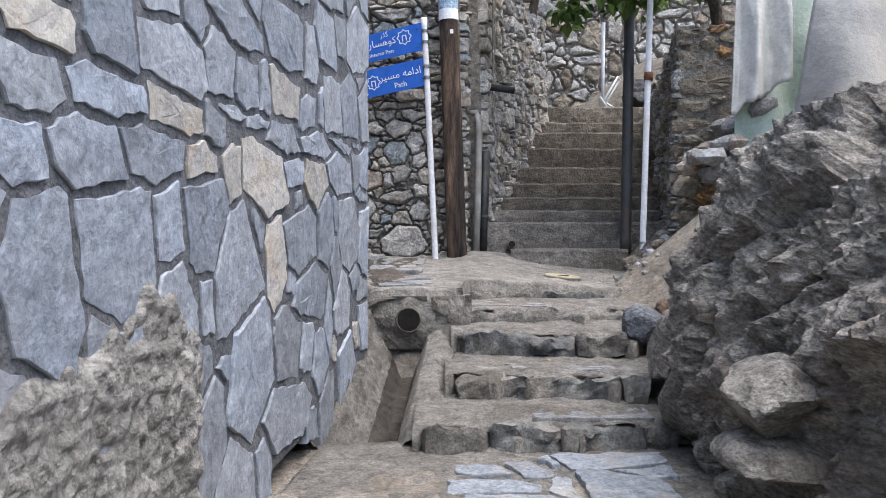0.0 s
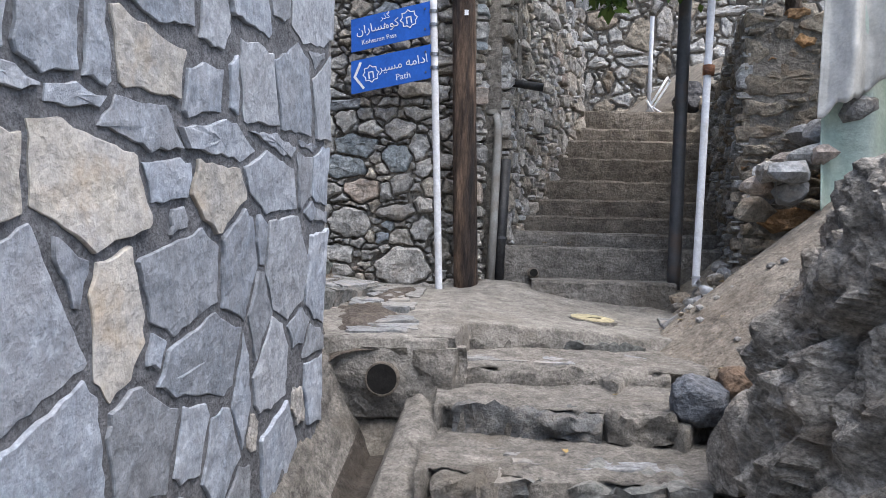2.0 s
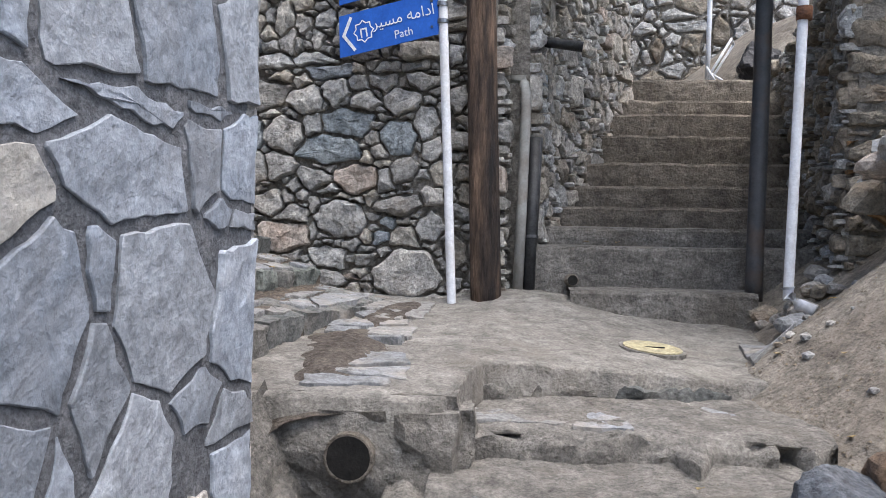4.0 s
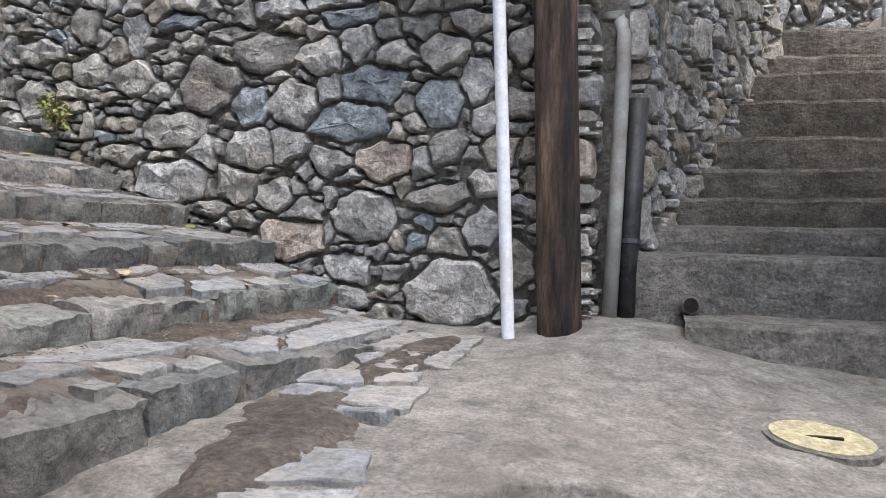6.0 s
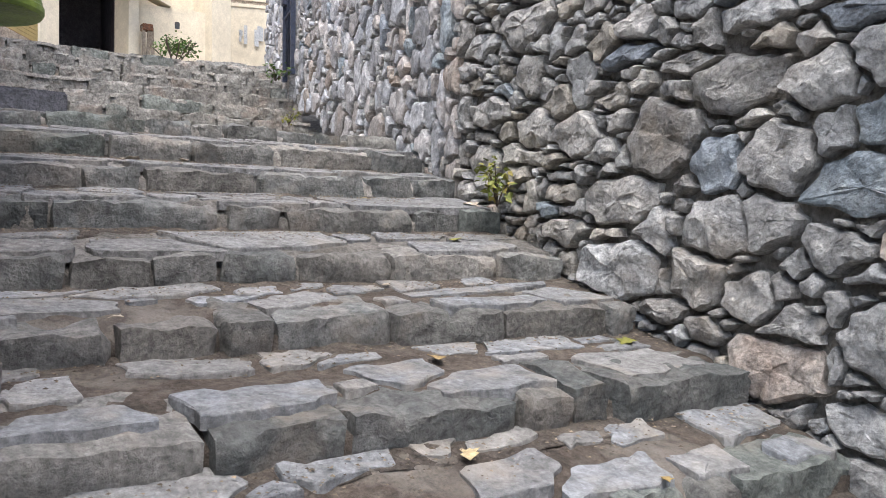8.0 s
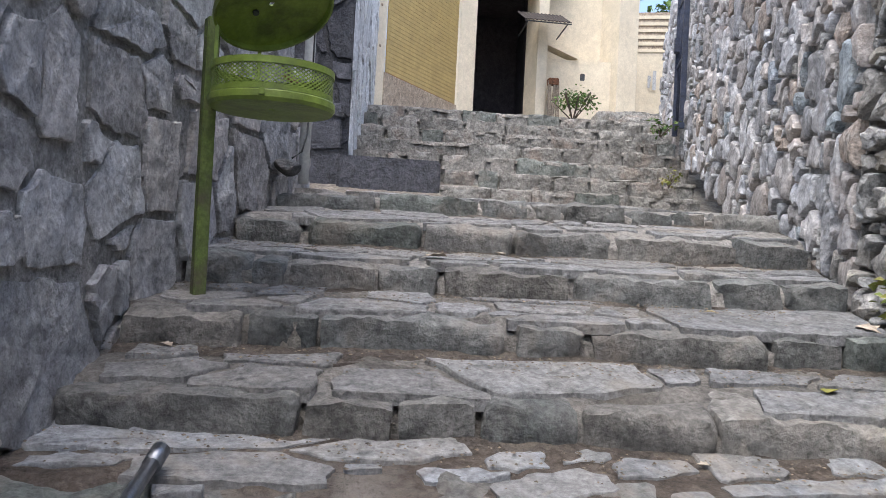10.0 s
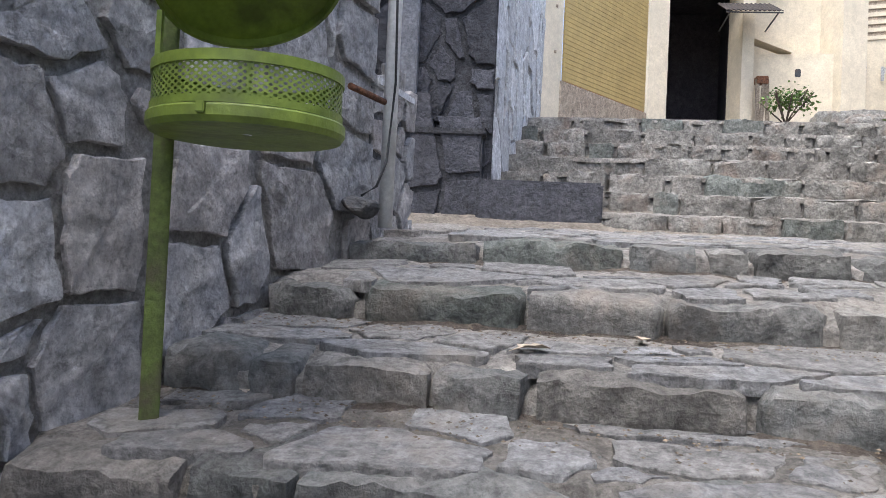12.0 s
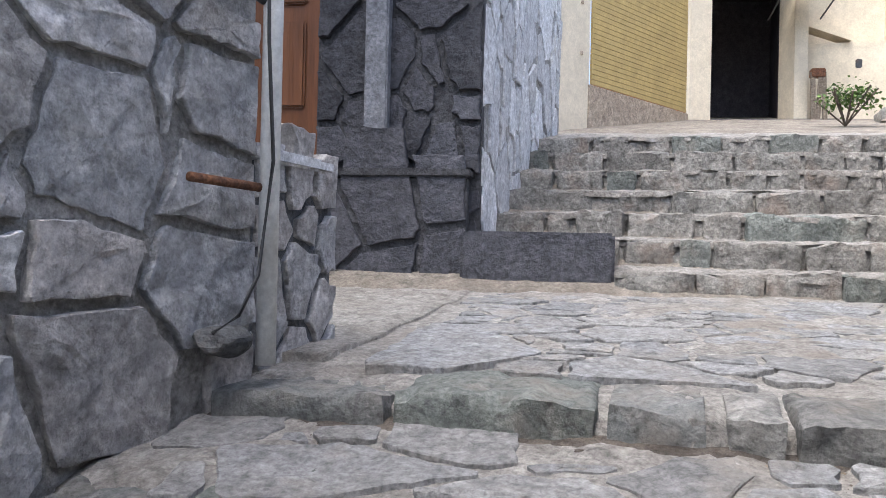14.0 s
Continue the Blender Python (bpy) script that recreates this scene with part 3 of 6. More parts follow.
def slate_wall(name, run, bottom, top, fixed, w, h, label, seed, spread=0.3, mat=None, mortar="slate_mortar", proud=0.010, joint=0.022, tries=2600, thick=0.45, lump=0.004):
    r = random.Random(seed)
    wall = backing(name, run, bottom, top, thick, mortar, label, rough=0.006)
    st = scatter(r, 0, run.length, min(bottom(0), bottom(run.length)), max(top(0), top(run.length)), w, h, spread, fixed, tries, lambda u, v: bottom(u) < v < top(u), 0.92)
    lay(wall, run, st, r, joint, proud, mat or (lambda s, q: "slate_tan" if q.random() < 0.03 else "slate"), "slate_slab", True, None, 290, "angle", wobble=0.012, lump=lump, step=0.045, round_=0.035)
    return wall


wall_slate = slate_wall("wall_slate", slate_run, lambda u: -0.1 + 0.12 * u, lambda u: 3.6, slate_fixed, 0.22, 0.24, "tall wall clad in blue-grey irregular slate slabs with dark mortar", 11)
slate_wall("wall_slate_side", slate_side, lambda u: 1.0 + 0.36 * u, lambda u: 5.6, side_fixed, 0.30, 0.27, "slate-clad wall beside the stone stair", 12, 0.35, "slate_side", "side_mortar", proud=0.022, joint=0.022, lump=0.009)

# rough concrete rubble swelling from the foot of the slate wall
def patch():
    verts, faces, n, m = [], [], 180, 96
    for j in range(m + 1):
        for i in range(n + 1):
            u, v = 2.2 + 2.68 * i / n, 0.30 + 1.15 * j / m
            edge = lerp_table(u, [(3, 1.15), (3.9, 1.21), (4.15, 1.29), (4.35, 1.33), (4.5, 1.46), (4.62, 1.43), (4.76, 1.28)]) + 0.05 * noise.noise(Vector((u * 8, 0, 0)))
            k = smooth_step(edge, edge - 0.10, v) * smooth_step(4.86, 4.80, u)
            d = -0.03 + k * (0.055 + 0.04 * fbm((u * 6, v * 6, 1), 6) + 0.03 * abs(noise.noise(Vector((u * 17, v * 17, 2)))) - 0.05 * max(0, noise.noise(Vector((u * 10, v * 14, 6))) - 0.3))
            verts.append(slate_run.place(u, v, d))
    for j in range(m):
        for i in range(n):
            q = j * (n + 1) + i
            faces.append((q, q + 1, q + n + 2, q + n + 1))
    tagged(raw("wall_patch", verts, faces, "patch_concrete", None, False), "broken rough concrete patch at the foot of the slate wall", "wall", kind="structure")


patch()

# ---- the rubble walls ----
rubble_run = Run([(-3.2, 8.228), (-3.1, 8.20), (-1.8, 8.03), (-0.9, 7.89), (-0.3, 7.76), (0.16, 7.86)], 0.03, 1.6)
BLUE, PINK = "rubble_blue", "rubble_pink"
RUBBLE_EAST = [(3.16, 2.35, .5, .2, BLUE), (3.35, 2.15, .31, .18, PINK), (3.25, 1.9, .42, .29), (3.7, 1.57, .53, .36), (3.63, 1.99, .3, .14), (3.85, 1.86, .2, .25), (3.29, 2.52, .4, .2, BLUE), (3.63, 2.41, .25, .23, BLUE), (3.67, 2.21, .22, .18),
               (3.81, 2.5, .18, .22), (3.18, 2.71, .21, .17), (3.39, 2.65, .22, .14), (3.63, 2.64, .21, .2), (3.14, 2.85, .3, .1, BLUE), (3.8, 2.77, .23, .11), (3.17, 1.66, .3, .15), (3.52, 1.8, .11, .09, BLUE), (3.86, 2.04, .13, .11), (3.86, 2.34, .13, .16)]
RUBBLE_WEST = [(2.32, 2.56, .43, .36), (2.57, 2.45, .26, .25, BLUE), (2.1, 2.35, .49, .23), (1.52, 2.68, .3, .18), (1.83, 2.63, .32, .2), (2.83, 2.45, .32, .28), (2.59, 2.24, .31, .24), (2.8, 2.25, .22, .21), (3.05, 2.16, .24, .15),
               (2.52, 2.05, .24, .19), (2.74, 2.0, .23, .16), (2.1, 2.07, .53, .31), (2.84, 1.79, .35, .21, PINK), (2.66, 2.72, .43, .21), (2.98, 2.67, .3, .18), (1.14, 2.81, .42, .19), (1.1, 2.55, .28, .25)]
rubble_fixed = [(s[0] - 0.83, *s[1:4], s[4] if len(s) > 4 else "rubble") for s in RUBBLE_EAST + RUBBLE_WEST]


def rubble_mat(s, q):
    x = q.random()
    return BLUE if x < 0.05 else PINK if x < 0.09 else "rubble_warm" if x < 0.4 else "rubble"


def rubble_wall(name, run, bottom, top, fixed, w, h, label, seed, proud=0.038, joint=0.011, mat=rubble_mat, mortar="rubble_mortar", tries=5000, limit=300, thick=0.5, spread=0.38, lump=0.013, back=0.02):
    r = random.Random(seed)
    wall = backing(name, run, bottom, top, thick, mortar, label, back=back)
    st = scatter(r, 0, run.length, min(bottom(0), bottom(run.length)), max(top(0), top(run.length)), w, h, spread, fixed, tries, lambda u, v: bottom(u) - 0.05 < v < top(u) - 0.02, 0.88)
    st = scatter(r, 0, run.length, min(bottom(0), bottom(run.length)), max(top(0), top(run.length)), w * 0.42, h * 0.42, 0.3, st, tries // 2, lambda u, v: bottom(u) - 0.05 < v < top(u) - 0.02, 0.78)
    lay(wall, run, st, r, joint, proud, mat, "stone", False, None, limit, "angle", lump=lump, step=0.05, wobble=0.012, round_=0.11)
    return wall


rubble_wall("wall_rubble", rubble_run, lambda u: max(1.15, 2.42 - 0.4 * u), lambda u: 4.0, rubble_fixed, 0.17, 0.12, "rough dry-laid rubble wall of grey and brown field stones", 21, limit=380)
pointed_run = Run([(-9.6, 10.1), (-8.05, 9.64)], 0.02, 3)
pointed_run2 = Run([(-7.55, 9.49), (-4.0, 8.45), (-3.2, 8.228)], 0.02, 2.4)
rubble_wall("wall_pointed", pointed_run2, lambda u: 3.7 - 0.30 * u, lambda u: 5.5 - 0.12 * u, (), 0.17, 0.20, "pale pointed stone wall along the stair", 22, 0.026, 0.026, lambda s, q: "rubble_blue" if q.random() < 0.05 else "rubble_pink" if q.random() < 0.06 else "far_stone", "far_mortar", 4200, 360, lump=0.007)
rubble_wall("wall_pointed_end", pointed_run, lambda u: 3.7, lambda u: 5.35, (), 0.20, 0.20, "pale pointed stone pier beyond the iron gate", 23, 0.03, 0.022, "far_stone", "far_mortar", 900, 60, lump=0.007)
stair_wall_run = Run([(0.43, 8.05), (0.55, 8.5), (1.30, 10.2), (1.45, 12.5)], 0.03, 1.5)
rubble_wall("wall_stair", stair_wall_run, lambda u: 1.3 + 0.5 * u, lambda u: 4.15 + 0.05 * u, (), 0.17, 0.14, "rubble wall beside the concrete stair", 24, 0.04, 0.018, lambda s, q: "rubble_pink" if q.random() < 0.04 else "rubble_warm" if q.random() < 0.7 else "rubble")
corner_run = Run([(0.18, 7.84), (0.24, 8.42), (0.50, 8.36)], 0.0, 1.5)
rubble_wall("wall_nook", corner_run, lambda u: 1.3, lambda u: 4.1, (), 0.17, 0.12, "dark corner of rubble wall behind the pipes", 28, 0.05, 0.02, tries=1200, limit=100, thick=0.2)
right_run = Run([(2.75, 12.5), (2.55, 10.1), (2.10, 7.42)], 0.03, 1.5)
rubble_wall("wall_stair_right", right_run, lambda u: 1.3, lambda u: 3.45, (), 0.19, 0.11, "brown rubble retaining wall beside the concrete stair", 25, 0.06, 0.02, lambda s, q: "rubble_brown" if q.random() < .7 else "rubble")
right_front = Run([(2.10, 7.42), (4.2, 7.05)], 0.03, 1.5)
rubble_wall("wall_stair_front", right_front, lambda u: 1.5, lambda u: 3.48, (), 0.33, 0.17, "end of the brown rubble retaining wall above the bank", 26, 0.06, 0.018, lambda s, q: "rubble_rust" if q.random() < .2 else "rubble_brown")
back_run = Run([(-1.0, 13.6), (6.0, 13.2)], 0.05, 3)
# brown stones mixed in: a browner wall, with the trees' shade in its colour
rubble_wall("wall_back", back_run, lambda u: 2.8, lambda u: 8.0, (), 0.22, 0.17, "rubble retaining wall on the hillside above the stair", 27, 0.05, 0.03, lambda s, q: "rubble_brown" if q.random() < 0.6 else "rubble", tries=3500)


# ---- steps ----
def rough_block(sx, sy, sz, r, amp=0.02, size=0.03):
    """A hewn stone with broken edges: its front at y = 0, its top at z = 0, running along x."""
    nx, ny, nz = max(5, int(sx / size)), 5, 5
    verts, faces, index = [], [], {}
    seed = r.uniform(0, 100)

    def vid(i, j, k):
        key = (i, j, k)
        if key not in index:
            a, b, c = i / nx, j / ny, k / nz
            p = Vector(((a - 0.5) * sx, b * sy, (c - 1) * sz))
            worn = 0.003 + 0.012 * abs(noise.noise(Vector((p.x * 6 + seed, 1, 2)))) + 0.055 * max(0.0, noise.noise(Vector((p.x * 13 + seed, 4, 2))) - 0.18)
            if j == 0 and k == nz:
                p += Vector((0, worn, -worn))
            if i in (0, nx):
                p.x -= math.copysign(0.003, p.x)
                if j == 0 or k == nz:
                    p += Vector((-math.copysign(worn, p.x), worn if j == 0 else 0, -worn if k == nz else 0))
            q = p + Vector((seed, seed * 2, 0))
            p += Vector((0.4 * noise.noise(q * 8), (fbm(q * 6 + Vector((0, 5, 5)), 2) * 1.2 + fbm(q * 24, 3) * 0.9) * (1.0 if j == 0 else 0.4), 0.6 * noise.noise(q * 7 + Vector((7, 0, 9))) + 0.3 * noise.noise(q * 25))) * amp
            index[key] = len(verts)
            verts.append(tuple(p))
        return index[key]
    for i in range(nx):
        for j in range(ny):
            faces.append((vid(i, j, nz), vid(i + 1, j, nz), vid(i + 1, j + 1, nz), vid(i, j + 1, nz)))
        for k in range(nz):
            faces.append((vid(i, 0, k), vid(i + 1, 0, k), vid(i + 1, 0, k + 1), vid(i, 0, k + 1)))
    for j in range(ny):
        for k in range(nz):
            faces.append((vid(0, j + 1, k), vid(0, j, k), vid(0, j, k + 1), vid(0, j + 1, k + 1)))
            faces.append((vid(nx, j, k), vid(nx, j + 1, k), vid(nx, j + 1, k + 1), vid(nx, j, k + 1)))
    return verts, faces


def step_row(parent, a, b, z, riser, depth, seed, size=0.32, mat="step_stone", tilt=0.0, uneven=1.0, amp=0.028, pitch=0.0):
    """A row of hewn stones from a to b on the plan, lip at height z, with the tread to the left of the way from a to b."""
    r = random.Random(seed)
    a, b = Vector(a), Vector(b)
    d = (b - a)
    length = d.length
    ang = math.degrees(math.atan2(d.y, d.x))
    t = 0.0
    while t < length - 0.05:
        w = min(size * math.exp(r.gauss(0, 0.4)), length - t)
        if length - t - w < 0.12:
            w = length - t
        verts, faces = rough_block(w - r.uniform(0.0, 0.022), depth * r.uniform(0.8, 1.1), riser * r.uniform(0.9, 1.1), r, amp)
        p = a + d * ((t + w / 2) / length)
        m = pose(p.x, p.y, z + tilt * (t / length) + uneven * r.uniform(-0.014, 0.01), pitch + r.uniform(-2, 2), r.uniform(-2, 2), ang + uneven * r.uniform(-3, 3)) @ pose(0, uneven * r.uniform(-0.02, 0.02), 0)
        name = mat if isinstance(mat, str) else mat(r)
        raw("step_stone", [m @ Vector(v) for v in verts], faces, name, parent, "worn")
        t += w


def tread(name, pts, z_front, z_back, thick, mat, parent=None, cover=0.012, rag=0.03, bare=0.0):
    """The mortar and earth that fill a step: corners a, b at the lip, c, d at the back; ragged over the stones' tops."""
    a, b, c, d = [Vector(p) for p in pts]
    n, m = 60, 14
    verts, faces = [], []
    fwd = ((d + c) / 2 - (a + b) / 2).normalized()
    for j in range(m + 1):
        s = j / m
        for i in range(n + 1):
            t = i / n
            p = (a + (b - a) * t) * (1 - s) + (d + (c - d) * t) * s
            if j == 0:
                p += fwd * rag * (0.4 + 1.6 * noise.noise(Vector((p.x * 9, p.y * 9, z_front))))
            z = z_front + (z_back - z_front) * s + 0.03 * fbm((p.x * 4, p.y * 4, z_front)) + 0.014 * fbm((p.x * 14, p.y * 14, 2)) + cover * smooth_step(0.0, 0.25, s)
            if bare:
                dist = s * ((d + (c - d) * t) - (a + (b - a) * t)).length + 0.10 * noise.noise(Vector((p.x * 5, p.y * 5, z_front + 7)))
                z -= 0.035 * (1 - smooth_step(bare * 0.5, bare, dist))
            verts.append((p.x, p.y, z))
    top = len(verts)
    for v in verts[:top]:
        verts.append((v[0], v[1], v[2] - thick))
    w = n + 1
    for j in range(m):
        for i in range(n):
            q = j * w + i
            faces.append((q, q + 1, q + w + 1, q + w))
    edge = [i for i in range(w)] + [j * w + n for j in range(1, m + 1)] + [m * w + i for i in range(n - 1, -1, -1)] + [j * w for j in range(m - 1, 0, -1)]
    for p, q in zip(edge, edge[1:] + edge[:1]):
        faces.append((q, p, p + top, q + top))
    return raw(name, verts, faces, mat, parent, True)


class Flat:
    """A lying surface: u, v on the plan, its height by a function."""

    def __init__(self, zf):
        self.zf = zf

    def place(self, u, v, d):
        return (u, v, self.zf(u, v) + d)


def flags(parent, quad, zf, seed, w, h, count, proud=0.012, mat="flag", joint=0.03, gap=0.95, name="flagstone", box=0.98):
    """Flat broken flagstones bedded in a tread; quad: a, b, c, d on the plan."""
    r = random.Random(seed)
    a, b, c, d = [Vector(p) for p in quad]
    xs, ys = [p.x for p in (a, b, c, d)], [p.y for p in (a, b, c, d)]

    def inside(u, v):
        p = Vector((u, v))
        q = [a, b, c, d]
        sg = [(q[(i + 1) % 4] - q[i]).cross(p - q[i]) for i in range(4)]
        return all(x > 0 for x in sg) or all(x < 0 for x in sg)
    mid = (a + b + c + d) / 4
    a, b, c, d = [p + (mid - p).normalized() * 0.02 for p in (a, b, c, d)]
    st = scatter(r, min(xs), max(xs), min(ys), max(ys), w, h, 0.4, (), count, lambda u, v: all(inside(u + du * w * 0.45, v + dv * h * 0.45) for du, dv in ((1, 0), (-1, 0), (0, 1), (0, -1))), gap)
    surf = Flat(zf)
    turn = 1 if (b - a).cross(c - b) > 0 else -1
    for item in cells(st, joint, box, box < 1):
        poly = item[0] if item else []
        # no stone reaches past the bed that it lies in
        for e0, e1 in ((a, b), (b, c), (c, d), (d, a)):
            side = Vector((-(e1 - e0).y, (e1 - e0).x)).normalized() * turn
            kept = []
            for p, q in zip(poly, poly[1:] + poly[:1]):
                dp, dq = side.dot(p - e0), side.dot(q - e0)
                if dp >= 0:
                    kept.append(p)
                if (dp < 0) != (dq < 0) and dp != dq:
                    kept.append(p + (q - p) * (dp / (dp - dq)))
            poly = kept
        if len(poly) >= 3 and 0.5 * abs(sum(p.x * q.y - q.x * p.y for p, q in zip(poly, poly[1:] + poly[:1]))) > 0.002:
            verts, faces = stone_mesh(poly, r, proud * r.uniform(0.5, 1.4), surf.place, True, 0.05, 0.016, 0.03, 0.10, 0.006)
            raw(name, verts, faces, mat, parent)


UPPER = [(-0.45, -0.80, 1.42), (-0.90, -1.28, 1.58), (-1.28, -1.62, 1.77), (-1.79, -2.17, 1.945), (-2.25, -2.60, 2.12), (-2.72, -2.98, 2.31), (-3.12, -3.45, 2.48), (-3.60, -3.88, 2.65), (-4.12, -4.40, 2.82)]


def wall_y(x):
    return lerp_table(x, [(-9, 9.9), (-4.0, 8.45), (-3.1, 8.2), (-1.8, 8.03), (-0.9, 7.89), (-0.3, 7.76)])


def side_y(x):
    return lerp_table(x, [(-9, 6.6), (-7, 6.35), (-4.58, 6.0), (-3.05, 5.58), (-0.474, 5.14)])


def slope(quad, z_front, z_back):
    """The height over a tread that climbs from its lip (a, b) to its back (d, c)."""
    a, b, c, d = [Vector(p) for p in quad]

    def height(u, v):
        p = Vector((u, v))
        f = abs((b - a).normalized().cross(p - a))
        k = abs((c - d).normalized().cross(p - d))
        return z_front + (z_back - z_front) * f / max(1e-4, f + k)
    return height


TREADS = []


def stair_z(x, y):
    """The top of the upper stair's tread at a place."""
    z = 1.3
    for quad, fall in TREADS:
        (xa, ya), (xb, yb) = quad[:2]
        if x <= xa + (xb - xa) * (y - ya) / (yb - ya):
            z = fall(x, y) + 0.026
    return z


upper = thing("stair_upper", "broad worn stair of hewn grey stones with earth-filled treads", "stair", kind="structure")
for i, (xr, xl, z) in enumerate(UPPER):
    yr, yl = wall_y(xr) - 0.02, side_y(xl) + 0.02
    if i == 0:
        yr = 7.62
    nxt = UPPER[i + 1] if i + 1 < len(UPPER) else (-6.9, -7.0, 3.0)
    step_row(upper, (xl, yl), (xr, yr), z, 0.18 if i else 0.27, 0.30, 100 + i, 0.30, lambda r: "step_green" if r.random() < 0.15 else "step_stone", amp=0.034, pitch=7.0 if i < 8 else 2.0)
    last = i == len(UPPER) - 1
    quad = [(xl - 0.035, yl), (xr - 0.035, yr), (nxt[0] - 0.15, wall_y(nxt[0])), (nxt[1] - 0.15, side_y(nxt[1]) - (0.9 if last else 0))]
    going = (xr + xl - nxt[0] - nxt[1]) / 2
    zb = 3.02 if last else z + (nxt[2] - (0.115 if i < 7 else 0.095) - z) * (going + 0.115) / (going - 0.035)
    tread("tread", quad, z - 0.012, zb, 0.22, "earth_tread" if i < 4 else "concrete" if i < 6 else "dust", upper, 0.014, 0.035, 0.12 if i < 5 else 0.05)
    if not last:
        foot = nxt[2] - (0.115 if i < 7 else 0.095)
        yn, ym = wall_y(nxt[0]) - 0.02, side_y(nxt[1]) + 0.02
        tread("earth_seam", [(nxt[1] + 0.09, ym), (nxt[0] + 0.09, yn), (nxt[0] - 0.04, yn), (nxt[1] - 0.04, ym)], foot - 0.012, foot + 0.026, 0.03, "soil", upper, 0.0, 0.07)
    fall = slope(quad, z, zb)
    TREADS.append((quad, fall))
    if i < 8:
        flags(upper, [(quad[0][0] - 0.01, quad[0][1]), (quad[1][0] - 0.01, quad[1][1]), (quad[2][0] + 0.1, quad[2][1]), (quad[3][0] + 0.1, quad[3][1])], lambda u, v, fall=fall: fall(u, v) + 0.012, 400 + i, 0.11 if i < 4 else 0.14, 0.20 if i < 4 else 0.26, 75 if i < 5 else 190, 0.006, "flag" if i < 4 else "flag_soft", 0.02)
    else:
        flags(upper, [(-4.6, 6.3), (-4.5, 8.4), (-6.4, 9.0), (-6.5, 6.4)], lambda u, v: 2.818 + (-4.2 - u) * 0.072, 408, 0.20, 0.27, 1800, 0.006, "flag_soft", joint=0.014, gap=0.85, box=1.35)

# curb with a bent steel pipe on it
bm = box_bm(-1.86, 5.67, 1.70, 0.50, 0.42, 0.46, 0.05, -10)
bmesh.ops.subdivide_edges(bm, edges=bm.edges[:], cuts=3, use_grid_fill=True)
for v in bm.verts:
    v.co += Vector((1, 1, 1)) * 0.03 * fbm(v.co * 5)
tagged(link_bm("stair_curb", bm, "concrete"), "short worn concrete curb at the edge of the stair", "curb", kind="structure")
t = thing("pipe_rail", "short length of scuffed grey steel pipe leaning on the curb", "pipe")
part("tube", tube_bm([(-1.80, 5.812, 1.915), (-2.0, 5.835, 1.972), (-2.24, 5.86, 2.03)], 0.017, 12), "steel", t, smooth=True)
part("coupling", tube_bm([(-2.21, 5.857, 2.02), (-2.27, 5.865, 2.04)], 0.022, 12), "steel", t, "threaded coupling", True)

flight = thing("stair_flight", "pale flight of rough stone steps climbing to the houses", "stair", kind="structure")
for i in range(7):
    x, z = -6.55 - 0.345 * i, 3.11 + 0.163 * i
    yl = (7.08 if i == 0 else max(6.36, side_y(x))) + 0.02
    yr = wall_y(x) - 0.02
    step_row(flight, (x - 0.05, yl), (x + 0.1, yr), z, 0.21, 0.3, 200 + i, 0.30, lambda r: "step_pale" if r.random() < 0.85 else "step_green", uneven=1.2, amp=0.04)
    tread("tread", [(x - 0.08, yl), (x + 0.07, yr), (x - 0.5, yr), (x - 0.5, yl)] if i < 6 else [(x - 0.08, yl), (x + 0.07, yr), (-10.5, 10.4), (-10.5, 6.3)], z - 0.008, z + 0.02 if i < 6 else 4.38, 0.2, "dust", flight, 0.012, 0.03, 0.12)
for i in range(7):
    x, z = -6.55 - 0.345 * i, 3.11 + 0.163 * i
    yl = (7.08 if i == 0 else max(6.36, side_y(x))) + 0.02
    yr = wall_y(x) - 0.02
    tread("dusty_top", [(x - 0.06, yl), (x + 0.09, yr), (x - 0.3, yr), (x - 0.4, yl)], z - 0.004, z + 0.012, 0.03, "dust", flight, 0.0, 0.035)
part("slate_block", box_bm(-6.83, 6.70, 3.15, 0.34, 0.80, 0.30, 0.015), "slate_dark_shade", flight, "dark slate-clad block beside the lowest step")
for i in range(6):
    x = -10.6 - 0.55 * i
    step_row(flight, (x, 10.6), (x + 0.2, 12.5), 4.42 + 0.15 * i, 0.18, 0.6, 230 + i, 0.4, "step_pale")

lower = thing("stair_lower", "rough irregular steps of bedrock and cemented stones", "stair", kind="structure")
LOWER = [(-0.10, 1.18, 4.02, 4.05, 0.625), (0.06, 1.12, 4.62, 4.45, 0.79), (0.10, 1.14, 5.15, 4.98, 0.965), (0.10, 1.22, 5.62, 5.55, 1.085), (0.10, 1.35, 6.08, 6.25, 1.19)]


def low_mat(r):
    x = r.random()
    return "step_dark" if x < 0.2 else "concrete" if x < 0.55 else "step_stone"


